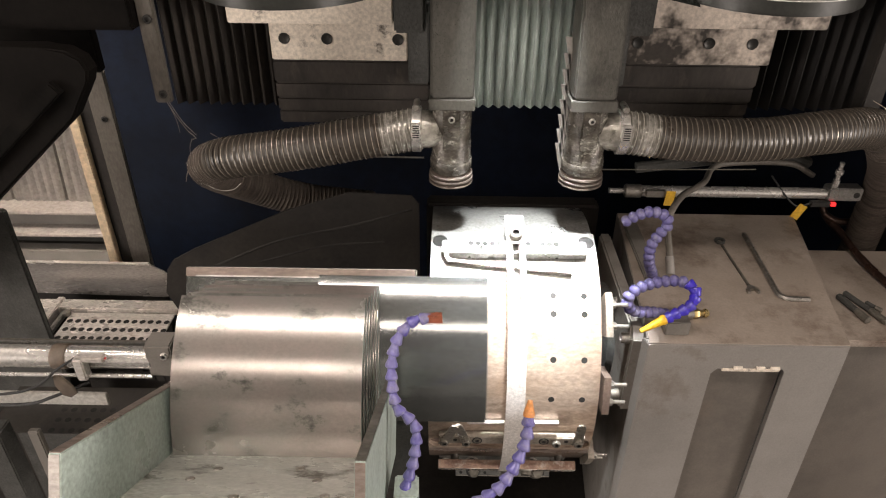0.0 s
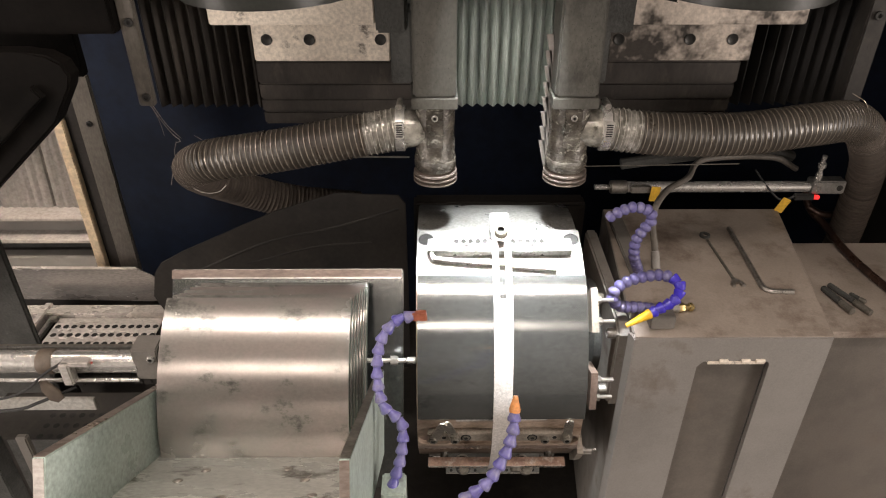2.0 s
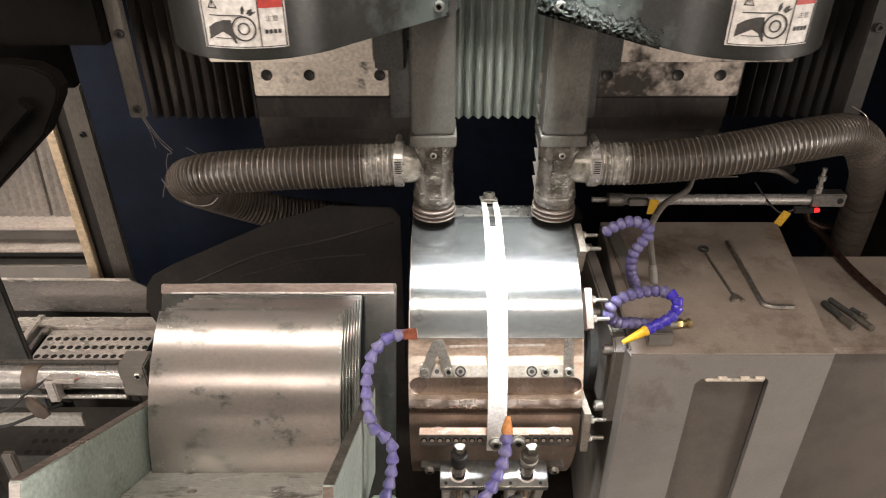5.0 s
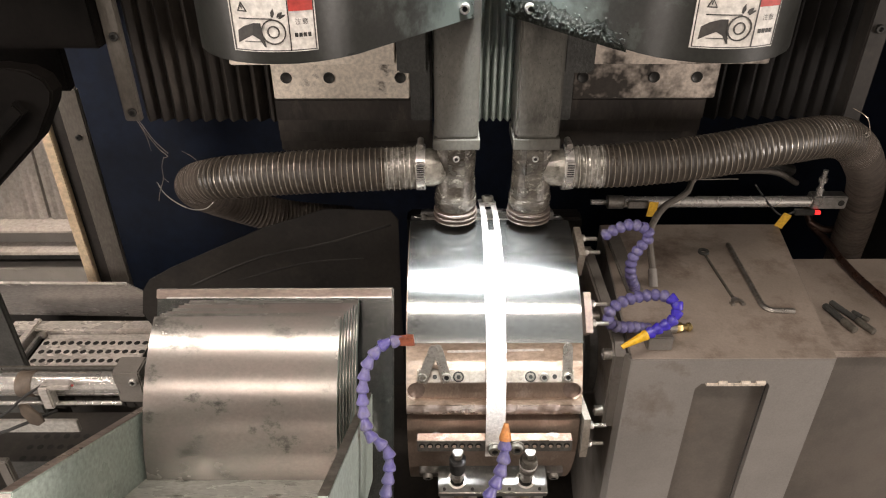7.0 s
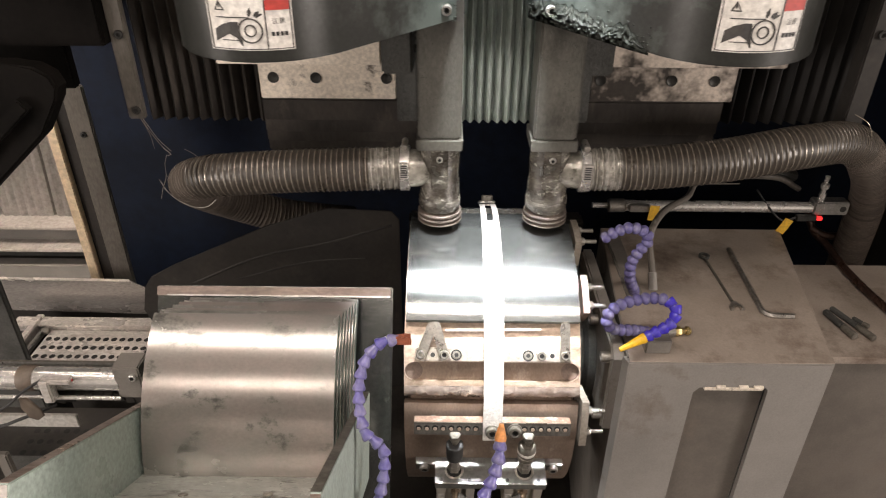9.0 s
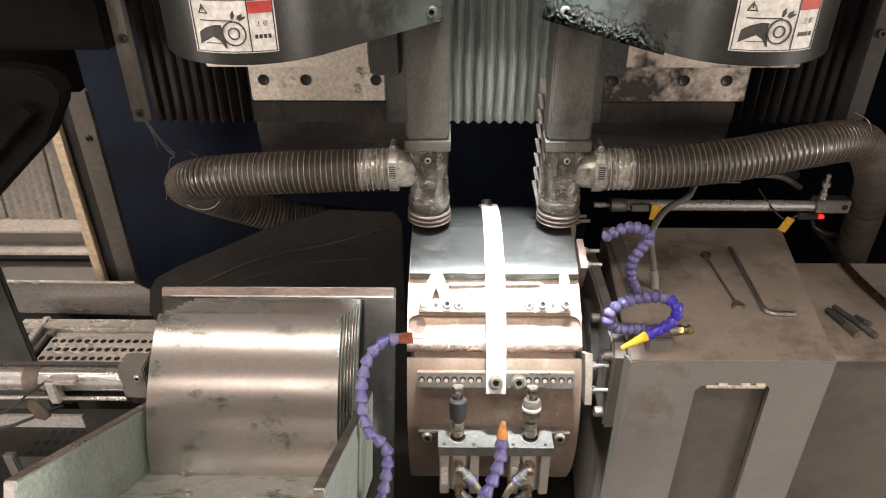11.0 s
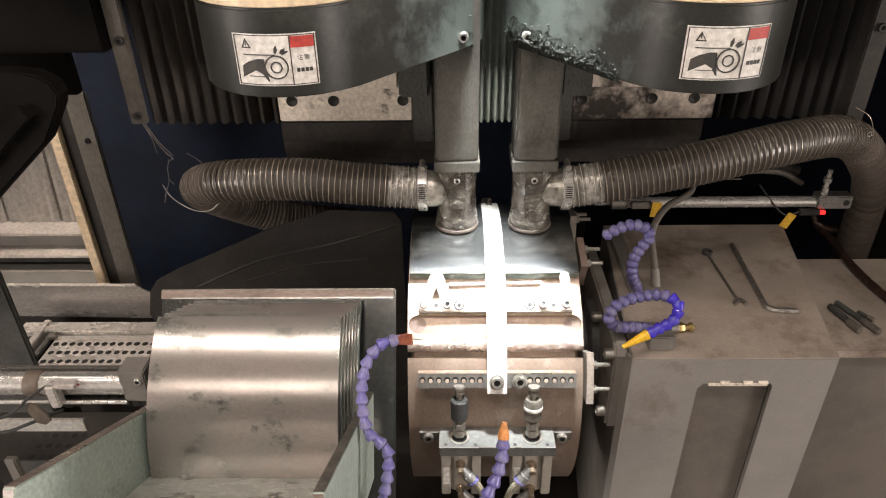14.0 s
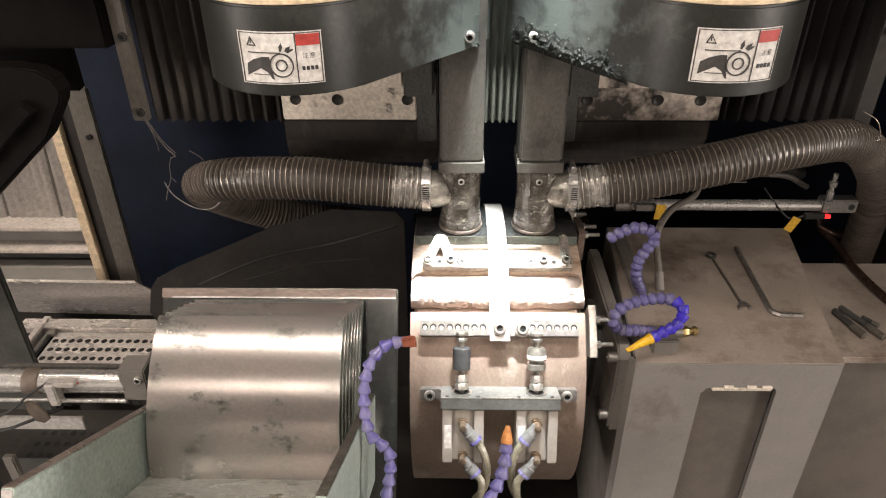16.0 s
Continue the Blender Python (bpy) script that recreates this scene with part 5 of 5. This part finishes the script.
def louvre_strip():
    o = thing("louvre_strip", "strip of slim pale slanted fins beside the square tube", "louvre")
    for k in range(8):
        z = 1.474 - 0.0205 * k
        f = sheet([(0.0500, 0.012, z), (0.0585, 0.012, z), (0.0640, 0.012, z - 0.050), (0.0618, 0.012, z - 0.050)], 0.0010)
        part("louvre_fin", f, FRONTC, o, "slim slanted louvre fin")
    part("carrier", B((0.0630, 0.0660, 0.013, 0.020, 1.27, 1.50), bevel=0.0006), DUSTY, o)
    MOVES.append((o, [(t, pose(0.004, 0, 0.004 + value(HEAD_Z, t))) for t in TIMES]))


# ---- folding way covers ----
def bellows(label, n, w, height, y, ends, material, z0):
    o = thing("bellows_cover", label, "bellows", group="bellows covers")
    bm = B((-w / 2, w / 2, -0.0006, 0.0006, 0, height), bevel=0)
    pan = part("fold", bm, material, o)
    for k in range(n):
        p = pan if k == 0 else new("fold", pan.data)
        p.parent = o
        rows = []
        for t in XTIMES:
            a, b = ends(value(HEAD_X, t))
            hp = (b - a) / n
            th = math.degrees(math.acos(min(0.999, hp / w)))
            rows.append((t, pose(a + hp * (k + 0.5), y, z0, 0, 0, th if k % 2 else -th)))
        MOVES.append((p, rows))


# ---- ribbed suction hoses ----
def ribbed_hose(label, ctrl, xw, zw, s, clean=0.5, pitch=0.0071, r=0.0285):
    o = thing("suction_hose", label, "hose", group="suction hoses")
    bm = bmesh.new()
    lathe(bm, (0, 0, 0), (0, 0, 1), [(-0.0043, r * 0.980), (-0.0012, r), (-0.0005, r + 0.0008), (0.0005, r + 0.0008), (0.0012, r), (0.0043, r * 0.980)], 26, caps=False)
    for f in bm.faces:
        c = f.calc_center_median()
        if abs(c.z) < 0.0004:
            f.material_index = 1
    length = sum((Vector(b) - Vector(a)).length for a, b in zip(ctrl, ctrl[1:]))
    n = int(length / pitch)
    ends = int(0.052 / pitch), int(n * clean)
    sleeve, fade, dusty = bm.copy(), bm.copy(), bm.copy()
    for f in dusty.faces:
        f.material_index = 0
    kinds = [part("rib", b, m, o) for b, m in ((sleeve, [SLEEVE, WIREB]), (bm, [HOSE, WIRE]), (fade, [HOSED, WIRE]), (dusty, [HOSED, HOSED]))]
    kinds[0]["label"], kinds[3]["label"] = "shiny clean rib at the port", "rib under thick dust"
    ribs, used = [], set()
    for k in range(n):
        c = kinds[0 if k < ends[0] else 1 if k < ends[1] - 9 else 2 if k < ends[1] else 3]
        ribs.append(new("rib", c.data) if c.name in used else c)
        if c.name in used and "label" in c:
            ribs[-1]["label"] = c["label"]
        used.add(c.name)
    for q in ribs:
        q.parent = o
    tables = []
    for t in TIMES:
        dx, dz = 0.004 - s * value(HEAD_X, t), 0.004 + value(HEAD_Z, t)
        c = [Vector(p) + Vector((dx * u, 0, dz * v)) for p, u, v in zip(ctrl, xw, zw)]
        pts = spline(c, n)
        fr = []
        for i, p in enumerate(pts):
            d = (pts[min(i + 1, n - 1)] - pts[max(i - 1, 0)]).normalized()
            fr.append(Matrix.Translation(p) @ d.to_track_quat("Z", "Y").to_matrix().to_4x4())
        tables.append(fr)
    for i, q in enumerate(ribs):
        MOVES.append((q, [(t, tables[j][i]) for j, t in enumerate(TIMES)]))
    return o


# ---- jointed coolant hoses ----
def jointed_hose(label, ctrl, r, pitch, nozzle, nozzle_material, beads=False, skin=None, clean_end=0):
    o = thing("coolant_hose", label, "coolant hose", group="jointed coolant hoses")
    length = sum((b - a).length for a, b in zip(spline(ctrl, 60), spline(ctrl, 60)[1:]))
    n = max(4, int(length / pitch))
    pts = spline(ctrl, n)
    round_bead = [(-0.55 * pitch, 0.62 * r), (-0.40 * pitch, 0.84 * r), (-0.18 * pitch, r), (0.12 * pitch, r), (0.34 * pitch, 0.84 * r), (0.55 * pitch, 0.62 * r)]
    bm = lathe(bmesh.new(), (0, 0, 0), (0, 0, 1), round_bead if beads else [(-0.52 * pitch, 0.70 * r), (-0.46 * pitch, 0.93 * r), (-0.34 * pitch, r), (-0.18 * pitch, 0.98 * r), (0.15 * pitch, 0.76 * r), (0.34 * pitch, 0.64 * r), (0.6 * pitch, 0.60 * r)], 18)
    seg = part("segment", bm, skin or VIOLET, o)
    if clean_end:
        bright = part("segment", lathe(bmesh.new(), (0, 0, 0), (0, 0, 1), [(-0.54 * pitch, 0.72 * r), (-0.46 * pitch, 0.95 * r), (-0.30 * pitch, r), (0.10 * pitch, 0.86 * r), (0.36 * pitch, 0.72 * r), (0.60 * pitch, 0.66 * r)], 18), DEEPB, o, "clean bright blue segment")
    for i in range(n):
        if clean_end and i >= n - clean_end:
            q = bright if i == n - 1 else new("segment", bright.data)
            q["label"] = "clean bright blue segment"
        else:
            q = seg if i == 0 else new("segment", seg.data)
        q.parent = o
        d = (pts[min(i + 1, n - 1)] - pts[max(i - 1, 0)]).normalized()
        q.matrix_basis = Matrix.Translation(pts[i]) @ d.to_track_quat("Z", "Y").to_matrix().to_4x4()
    d = (pts[-1] - pts[-2]).normalized()
    if nozzle:
        part("nozzle", lathe(bmesh.new(), pts[-1] + d * pitch * 0.3, d, [(0, r * 0.8), (0.003, r * 0.84), (0.006, r * 0.74), (nozzle * 0.9, r * 0.38), (nozzle, r * 0.36), (nozzle, r * 0.2)], 18), nozzle_material, o, "plastic nozzle")
    return o


# ---- headstock side ----
def headstock():
    h = thing("headstock_cabinet", "dusty grey cast headstock cabinet with a recessed front door", "machine cabinet")
    part("body", prism([(0.179, -0.140), (0.4493, -0.140), (0.514, 0.20), (0.206, 0.20)], "z", 0.0, 1.12), CAST, h)
    fr = prism([(0.179, 0.0), (0.270, 0.0), (0.270, 1.070), (0.278, 1.080), (0.368, 1.080), (0.372, 1.074), (0.372, 0.0), (0.447, 0.0), (0.447, 1.12), (0.179, 1.12)], "y", -0.152, -0.1402, 0.0015)
    part("front_frame", fr, FRONTC, h)
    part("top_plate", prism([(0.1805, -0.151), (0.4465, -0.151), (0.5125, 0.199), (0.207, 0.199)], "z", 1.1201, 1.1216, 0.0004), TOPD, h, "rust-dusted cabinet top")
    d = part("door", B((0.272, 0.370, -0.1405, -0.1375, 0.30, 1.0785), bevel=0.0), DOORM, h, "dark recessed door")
    part("hinge_strip", B((0.285, 0.363, -0.1535, -0.1405, 1.0745, 1.0795), bevel=0.0008), BRIGHT, d)
    for x in (0.300, 0.330, 0.350):
        part("hinge_knuckle", rod((x, -0.153, 1.0805), (x + 0.012, -0.153, 1.0805), 0.003, 10), BRIGHT, d)
    part("corner_edge", prism([(0.1745, -0.137), (0.179, -0.1525), (0.1815, -0.1525), (0.1815, -0.137)], "z", 0.2, 1.1185, 0.0005), FRONTC, h, "pale chamfered corner edge")
    part("rear_step", B((0.206, 0.230, -0.01, 0.17, 1.1217, 1.129), bevel=0.002), CAST, h)
    fl = part("bearing_flange", prism([(-0.137, 0.985), (-0.137, 1.112), (-0.122, 1.126), (0.12, 1.126), (0.12, 0.985)], "x", 0.160, 0.1785, 0.003), CAST, h)
    part("bearing_cover", lathe(bmesh.new(), (0.146, 0, 1.021), (1, 0, 0), [(0, 0.070), (0.003, 0.075), (0.016, 0.075)], 40), DUSTY, fl)
    for y, z in ((-0.126, 1.108), (-0.126, 1.004), (-0.04, 1.105)):
        part("flange_bolt", lathe(bmesh.new(), (0.160, y, z), (-1, 0, 0), [(0, 0.0075), (0.011, 0.0075), (0.012, 0.0065), (0.012, 0.004), (0.008, 0.0035)], 14), BOLT, fl)
    # low table beyond
    t = thing("low_machine_table", "lower dusty machine table beside the headstock", "machine table")
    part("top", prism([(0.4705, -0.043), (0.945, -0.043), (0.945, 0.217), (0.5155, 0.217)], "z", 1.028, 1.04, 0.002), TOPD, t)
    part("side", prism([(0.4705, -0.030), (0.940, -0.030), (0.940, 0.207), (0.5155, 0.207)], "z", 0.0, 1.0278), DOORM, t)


def fittings():
    # fitting and block at the cabinet's corner
    f = thing("hose_valve", "brass and steel coolant valve on a small block", "valve")
    part("block", B((0.203, 0.236, -0.136, -0.108, 1.1217, 1.143), bevel=0.0015), CAST, f)
    part("valve_body", rod((0.226, -0.098, 1.129), (0.252, -0.096, 1.129), 0.0075, 14, chamfer=0.001), BOLT, f)
    part("brass_nut", hexbolt((0.252, -0.096, 1.129), (1, 0.05, 0), 0.0072, 0.008), BRASS, f)
    part("brass_tail", rod((0.260, -0.0955, 1.129), (0.274, -0.095, 1.129), 0.0042, 12, chamfer=0.001), BRASS, f)
    part("brass_ring", rod((0.267, -0.095, 1.129), (0.271, -0.095, 1.129), 0.0064, 12), BRASS, f)
    # hex key
    k = thing("hex_key", "steel hex key lying on the headstock", "hex key")
    pts = [(0.402, 0.128, 1.1245), (0.3925, -0.034, 1.1245)] + [(0.3945 + 0.012 - 0.0145 * math.cos(a), -0.038 - 0.0145 * math.sin(a), 1.1245) for a in (0.3, 0.7, 1.1, 1.5)] + [(0.4325, -0.0535, 1.1245)]
    part("key", tube(pts, 0.0042, 6), BOLT, k)
    # spanner
    w = thing("combination_spanner", "small dusty steel spanner lying on the headstock", "spanner")
    a, b = Vector((0.3555, 0.101, 1.1235)), Vector((0.3588, -0.024, 1.1235))
    d = (b - a).normalized()
    n = Vector((-d.y, d.x, 0))
    part("shank", sheet([a - n * 0.0019, a + n * 0.0019, b + n * 0.0023, b - n * 0.0023], -0.003, bevel=0.0006), FINGER, w)
    part("ring_end", lathe(bmesh.new(), a + Vector((0, 0.006, -0.003)), (0, 0, 1), [(0, 0.0085), (0.005, 0.0085), (0.005, 0.0052), (0, 0.0052)], 20, caps=False), DUSTY, w)
    e = b + d * 0.004
    jaw = [e - n * 0.003 - d * 0.008, e + n * 0.003 - d * 0.008, e + n * 0.0095 + d * 0.002, e + n * 0.0095 + d * 0.010, e + n * 0.005 + d * 0.010, e + n * 0.0045 + d * 0.002, e - n * 0.0045 + d * 0.002, e - n * 0.005 + d * 0.010, e - n * 0.0095 + d * 0.010, e - n * 0.0095 + d * 0.002]
    part("jaw", prism([(p.x, p.y) for p in jaw], "z", 1.1205, 1.126, 0.0006), BOLT, w)
    # drills lying on the low table
    for (x0, y0), (x1, y1), r in (((0.553, 0.066), (0.570, 0.000), 0.0062), ((0.568, 0.076), (0.598, -0.003), 0.0055), ((0.592, 0.052), (0.606, 0.028), 0.004)):
        q = thing("drill_bit", "dark used drill bit lying on the low table", "drill bit", group="drill bits")
        p0, p1 = Vector((x0, y0, 1.0405 + r)), Vector((x1, y1, 1.0405 + r))
        part("flute", rod(p0, p0.lerp(p1, 0.62), r * 0.85, 8, chamfer=0.002), DUSTY, q)
        part("shank", rod(p0.lerp(p1, 0.62), p1, r, 12, chamfer=0.001), FINGER, q)
    # air cylinder across the back
    c = thing("clamp_air_cylinder", "slim stainless air cylinder with yellow cable tags", "air cylinder")
    y = 0.215
    part("barrel", rod((0.245, y, 1.1575), (0.566, y, 1.1575), 0.0098, 20, chamfer=0.001), CHROME, c)
    part("end_cap", rod((0.217, y, 1.1575), (0.246, y, 1.1575), 0.0118, 18, chamfer=0.0015), BOLT, c)
    part("rod", rod((0.190, y, 1.1575), (0.217, y, 1.1575), 0.005, 12), CHROME, c)
    part("clevis", B((0.565, 0.624, y - 0.012, y + 0.012, 1.1485, 1.1725), bevel=0.002), STEEL, c)
    part("pin_hole", lathe(bmesh.new(), (0.6135, y - 0.0122, 1.1605), (0, -1, 0), [(0, 0.0055), (0.0006, 0.0055), (0.0006, 0.004), (0.0003, 0.001)], 14), BLACKO, c)
    part("flow_valve", lathe(bmesh.new(), (0.5777, y, 1.1725), (0, 0, 1), [(0, 0.006), (0.012, 0.006), (0.012, 0.004), (0.022, 0.004), (0.022, 0.0068), (0.030, 0.0068), (0.031, 0.004), (0.044, 0.004)], 12), CHROME, c)
    se = part("reed_sensor", B((0.536, 0.570, y - 0.020, y - 0.0105, 1.1405, 1.1500), bevel=0.001), BLACKO, c)
    part("sensor_light", B((0.5705, 0.5800, y - 0.0195, y - 0.0125, 1.1420, 1.1480), bevel=0.0008), LED, se)
    part("sensor_clip", B((0.250, 0.284, y - 0.019, y - 0.0105, 1.1545, 1.1665), bevel=0.001), BOLT, c)
    for x, z, a in ((0.290, 1.155, 4), (0.517, 1.1325, 24)):
        part("cable_tag", turned(B((-0.008, 0.008, -0.001, 0.0, -0.014, 0.014), bevel=0.0003), pose(x, y - 0.022, z, 0, a, 0)), TAG, c, "yellow cable tag")
    part("cable", tube(spline([(0.538, y - 0.016, 1.147), (0.512, y - 0.02, 1.142), (0.49, y - 0.01, 1.16), (0.475, y + 0.02, 1.18)], 16), 0.0018, 6), RUBBER, c)
    # grey cables behind and down the headstock
    g = thing("grey_air_tube", "dusty grey air tube looping over the headstock", "tube")
    part("tube", tube(spline([(0.250, 0.011, 1.1245), (0.249, 0.03, 1.147), (0.238, 0.032, 1.195), (0.243, 0.04, 1.218), (0.270, 0.08, 1.222), (0.325, 0.15, 1.208), (0.38, 0.235, 1.20), (0.50, 0.245, 1.20), (0.56, 0.26, 1.17)], 50), 0.0052, 10), POSTM, g)
    part("ferrule", rod((0.250, 0.010, 1.1217), (0.2492, 0.028, 1.143), 0.0066, 12, chamfer=0.001), FRONTC, g)
    part("second_tube", tube(spline([(0.24, 0.25, 1.185), (0.35, 0.25, 1.20), (0.47, 0.25, 1.215), (0.55, 0.27, 1.19)], 30), 0.010, 10), DUSTY, g)
    cu = thing("copper_pipe", "tarnished copper pipe bent down to the low table", "pipe")
    part("pipe", tube(spline([(0.612, 0.31, 1.115), (0.622, 0.285, 1.075), (0.640, 0.250, 1.058), (0.645, 0.170, 1.0485), (0.658, 0.060, 1.0485), (0.700, -0.12, 1.0485)], 40), 0.0068, 12), COPPER, cu)
    part("elbow", tube(spline([(0.618, 0.285, 1.078), (0.640, 0.270, 1.070), (0.672, 0.270, 1.074), (0.690, 0.285, 1.10)], 20), 0.0070, 12), COPPER, cu)
    # thin wires hanging on the frame bar
    wr = thing("hanging_wires", "thin frayed tie wires hanging from the frame bar", "wire")
    for pts, r in ((((-0.503, 0.10, 1.352), (-0.497, 0.11, 1.325), (-0.484, 0.11, 1.302), (-0.474, 0.11, 1.292), (-0.480, 0.11, 1.289)), 0.0006), (((-0.500, 0.10, 1.352), (-0.490, 0.11, 1.318), (-0.478, 0.11, 1.302), (-0.473, 0.11, 1.296)), 0.0005), (((-0.502, 0.10, 1.350), (-0.499, 0.11, 1.322), (-0.497, 0.11, 1.300)), 0.0004), (((-0.481, 0.11, 1.290), (-0.489, 0.115, 1.272), (-0.491, 0.115, 1.252), (-0.500, 0.115, 1.232), (-0.506, 0.115, 1.214)), 0.0006), (((-0.491, 0.115, 1.254), (-0.484, 0.115, 1.246)), 0.0004), (((-0.452, 0.11, 1.300), (-0.440, 0.11, 1.292), (-0.432, 0.11, 1.284)), 0.0004)):
        part("wire", tube(spline(pts, 14), r, 5), WIRE, wr)
    ln = thing("guide_wire", "thin straight steel rod behind the heads", "rod")
    part("rod", rod((-0.36, 0.155, 1.245), (-0.13, 0.155, 1.243), 0.0016, 8), BOLT, ln)
    part("rod", rod((0.15, 0.155, 1.226), (0.405, 0.155, 1.230), 0.0010, 8), FINGER, ln)


def build():
    hall()
    shell()
    drum()
    linings()
    chute()
    pusher()
    left_tray()
    drill_head(-1, "drill head with dark belt guard, square tube and dust boot")
    drill_head(1, "drill head with crusted belt guard, louvre fins and dust boot")
    louvre_strip()
    bellows("green pleated bellows cover between the drill heads", 30, 0.0175, 0.5, 0.137, lambda d: (-0.118 + d, 0.117 - d), BELLOW, 1.338)
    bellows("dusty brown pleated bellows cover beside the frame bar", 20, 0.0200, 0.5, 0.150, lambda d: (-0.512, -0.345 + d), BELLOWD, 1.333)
    bellows("dark grimy pleated bellows cover beside a dark frame bar", 20, 0.0210, 0.5, 0.150, lambda d: (0.346 - d, 0.528), BELLOWK, 1.335)
    xw, zw = (1, 1, 0.95, 0.8, 0.55, 0.3, 0.1, 0), (1, 0.62, 0.26, 0.06, 0, 0, 0, 0)
    left_hose = ribbed_hose("dusty ribbed suction hose bending under itself", [(-0.137, 0, 1.353), (-0.222, -0.004, 1.340), (-0.30, -0.004, 1.326), (-0.400, 0.008, 1.306), (-0.452, 0.075, 1.258), (-0.425, 0.158, 1.190), (-0.345, 0.20, 1.140), (-0.23, 0.23, 1.11)], xw, zw, -1, 0.50)
    part("tie_wire", tube(spline([(-0.468, 0.040, 1.283), (-0.462, 0.044, 1.262), (-0.448, 0.046, 1.246), (-0.428, 0.046, 1.236), (-0.408, 0.046, 1.238), (-0.396, 0.048, 1.248)], 24), 0.0007, 6), WIREB, left_hose, "thin loose wire loop")
    right_hose = ribbed_hose("dusty ribbed suction hose bending down behind the table", [(0.134, 0, 1.353), (0.22, -0.002, 1.346), (0.32, 0.0, 1.347), (0.42, 0.015, 1.354), (0.515, 0.07, 1.335), (0.602, 0.15, 1.262), (0.662, 0.22, 1.16), (0.702, 0.285, 0.90)], xw, zw, 1, 0.52)
    part("tie_wire", tube(spline([(0.488, 0.050, 1.386), (0.508, 0.046, 1.374), (0.522, 0.050, 1.350), (0.528, 0.056, 1.342)], 20), 0.0005, 6), WIRE, right_hose, "thin wire tie with a twisted end")
    part("wire_eye", lathe(bmesh.new(), (0.520, 0.055, 1.346), (0, -1, 0), [(0, 0.0032), (0.0012, 0.0038), (0.0024, 0.0032), (0.0012, 0.0022), (0, 0.0032)], 12, caps=False), WIREB, right_hose)
    headstock()
    fittings()
    jointed_hose("blue-violet jointed coolant hose with a red-brown nozzle", [(-0.129, -0.392, 1.128), (-0.121, -0.378, 1.155), (-0.121, -0.360, 1.181), (-0.140, -0.350, 1.197), (-0.146, -0.330, 1.228), (-0.141, -0.313, 1.254), (-0.126, -0.303, 1.270), (-0.112, -0.300, 1.2735)], 0.0066, 0.0112, 0, BROWNR)
    bpy.data.objects["coolant_hose"]["label"] = "blue-violet jointed coolant hose with a red-brown flat nozzle"
    part("nozzle", turned(prism([(-0.002, -0.0045), (0.004, -0.0048), (0.006, -0.0036), (0.0125, -0.0060), (0.0125, 0.0044), (0.006, 0.0036), (0.004, 0.0048), (-0.002, 0.0045)], "y", -0.0038, 0.0038, 0.0010), pose(-0.107, -0.300, 1.2738, 0, -6, 0)), BROWNR, bpy.data.objects["coolant_hose"], "red-brown flat nozzle")
    jointed_hose("blue-violet jointed coolant hose with an orange nozzle", [(-0.10, -0.405, 1.07), (-0.056, -0.401, 1.113), (-0.032, -0.393, 1.129), (-0.015, -0.379, 1.151), (-0.006, -0.366, 1.171), (-0.004, -0.356, 1.187)], 0.0072, 0.0118, 0.017, ORANGE)
    jointed_hose("short blue-violet jointed coolant hose standing on the headstock", [(0.220, 0.004, 1.124), (0.208, -0.025, 1.150), (0.196, -0.040, 1.178), (0.194, -0.042, 1.205), (0.204, -0.042, 1.227), (0.212, -0.041, 1.240), (0.204, -0.040, 1.253), (0.184, -0.040, 1.258), (0.166, -0.040, 1.251), (0.154, -0.040, 1.243)], 0.0080, 0.0100, 0, VIOLET, True, DUSTV)
    jointed_hose("coiled blue-violet jointed coolant hose with a yellow nozzle", [(0.210, -0.105, 1.134), (0.190, -0.112, 1.142), (0.160, -0.122, 1.152), (0.148, -0.125, 1.170), (0.160, -0.118, 1.184), (0.188, -0.112, 1.192), (0.217, -0.118, 1.198), (0.233, -0.130, 1.191), (0.226, -0.142, 1.177), (0.206, -0.148, 1.167), (0.196, -0.151, 1.163)], 0.0080, 0.0102, 0.036, YELLOW, True, DUSTV, 7)
    b = thing("hose_block", "green-grey manifold block under a coolant hose", "manifold")
    part("block", B((-0.1415, -0.1165, -0.407, -0.378, 1.06, 1.1275), bevel=0.002), PAINT, b)
    part("stand", B((-0.138, -0.120, -0.405, -0.383, 0.0, 1.0598), bevel=0.001), DUSTY, b)


build()


def motions():
    for ob, rows in MOVES:
        walk(ob, rows)


motions()
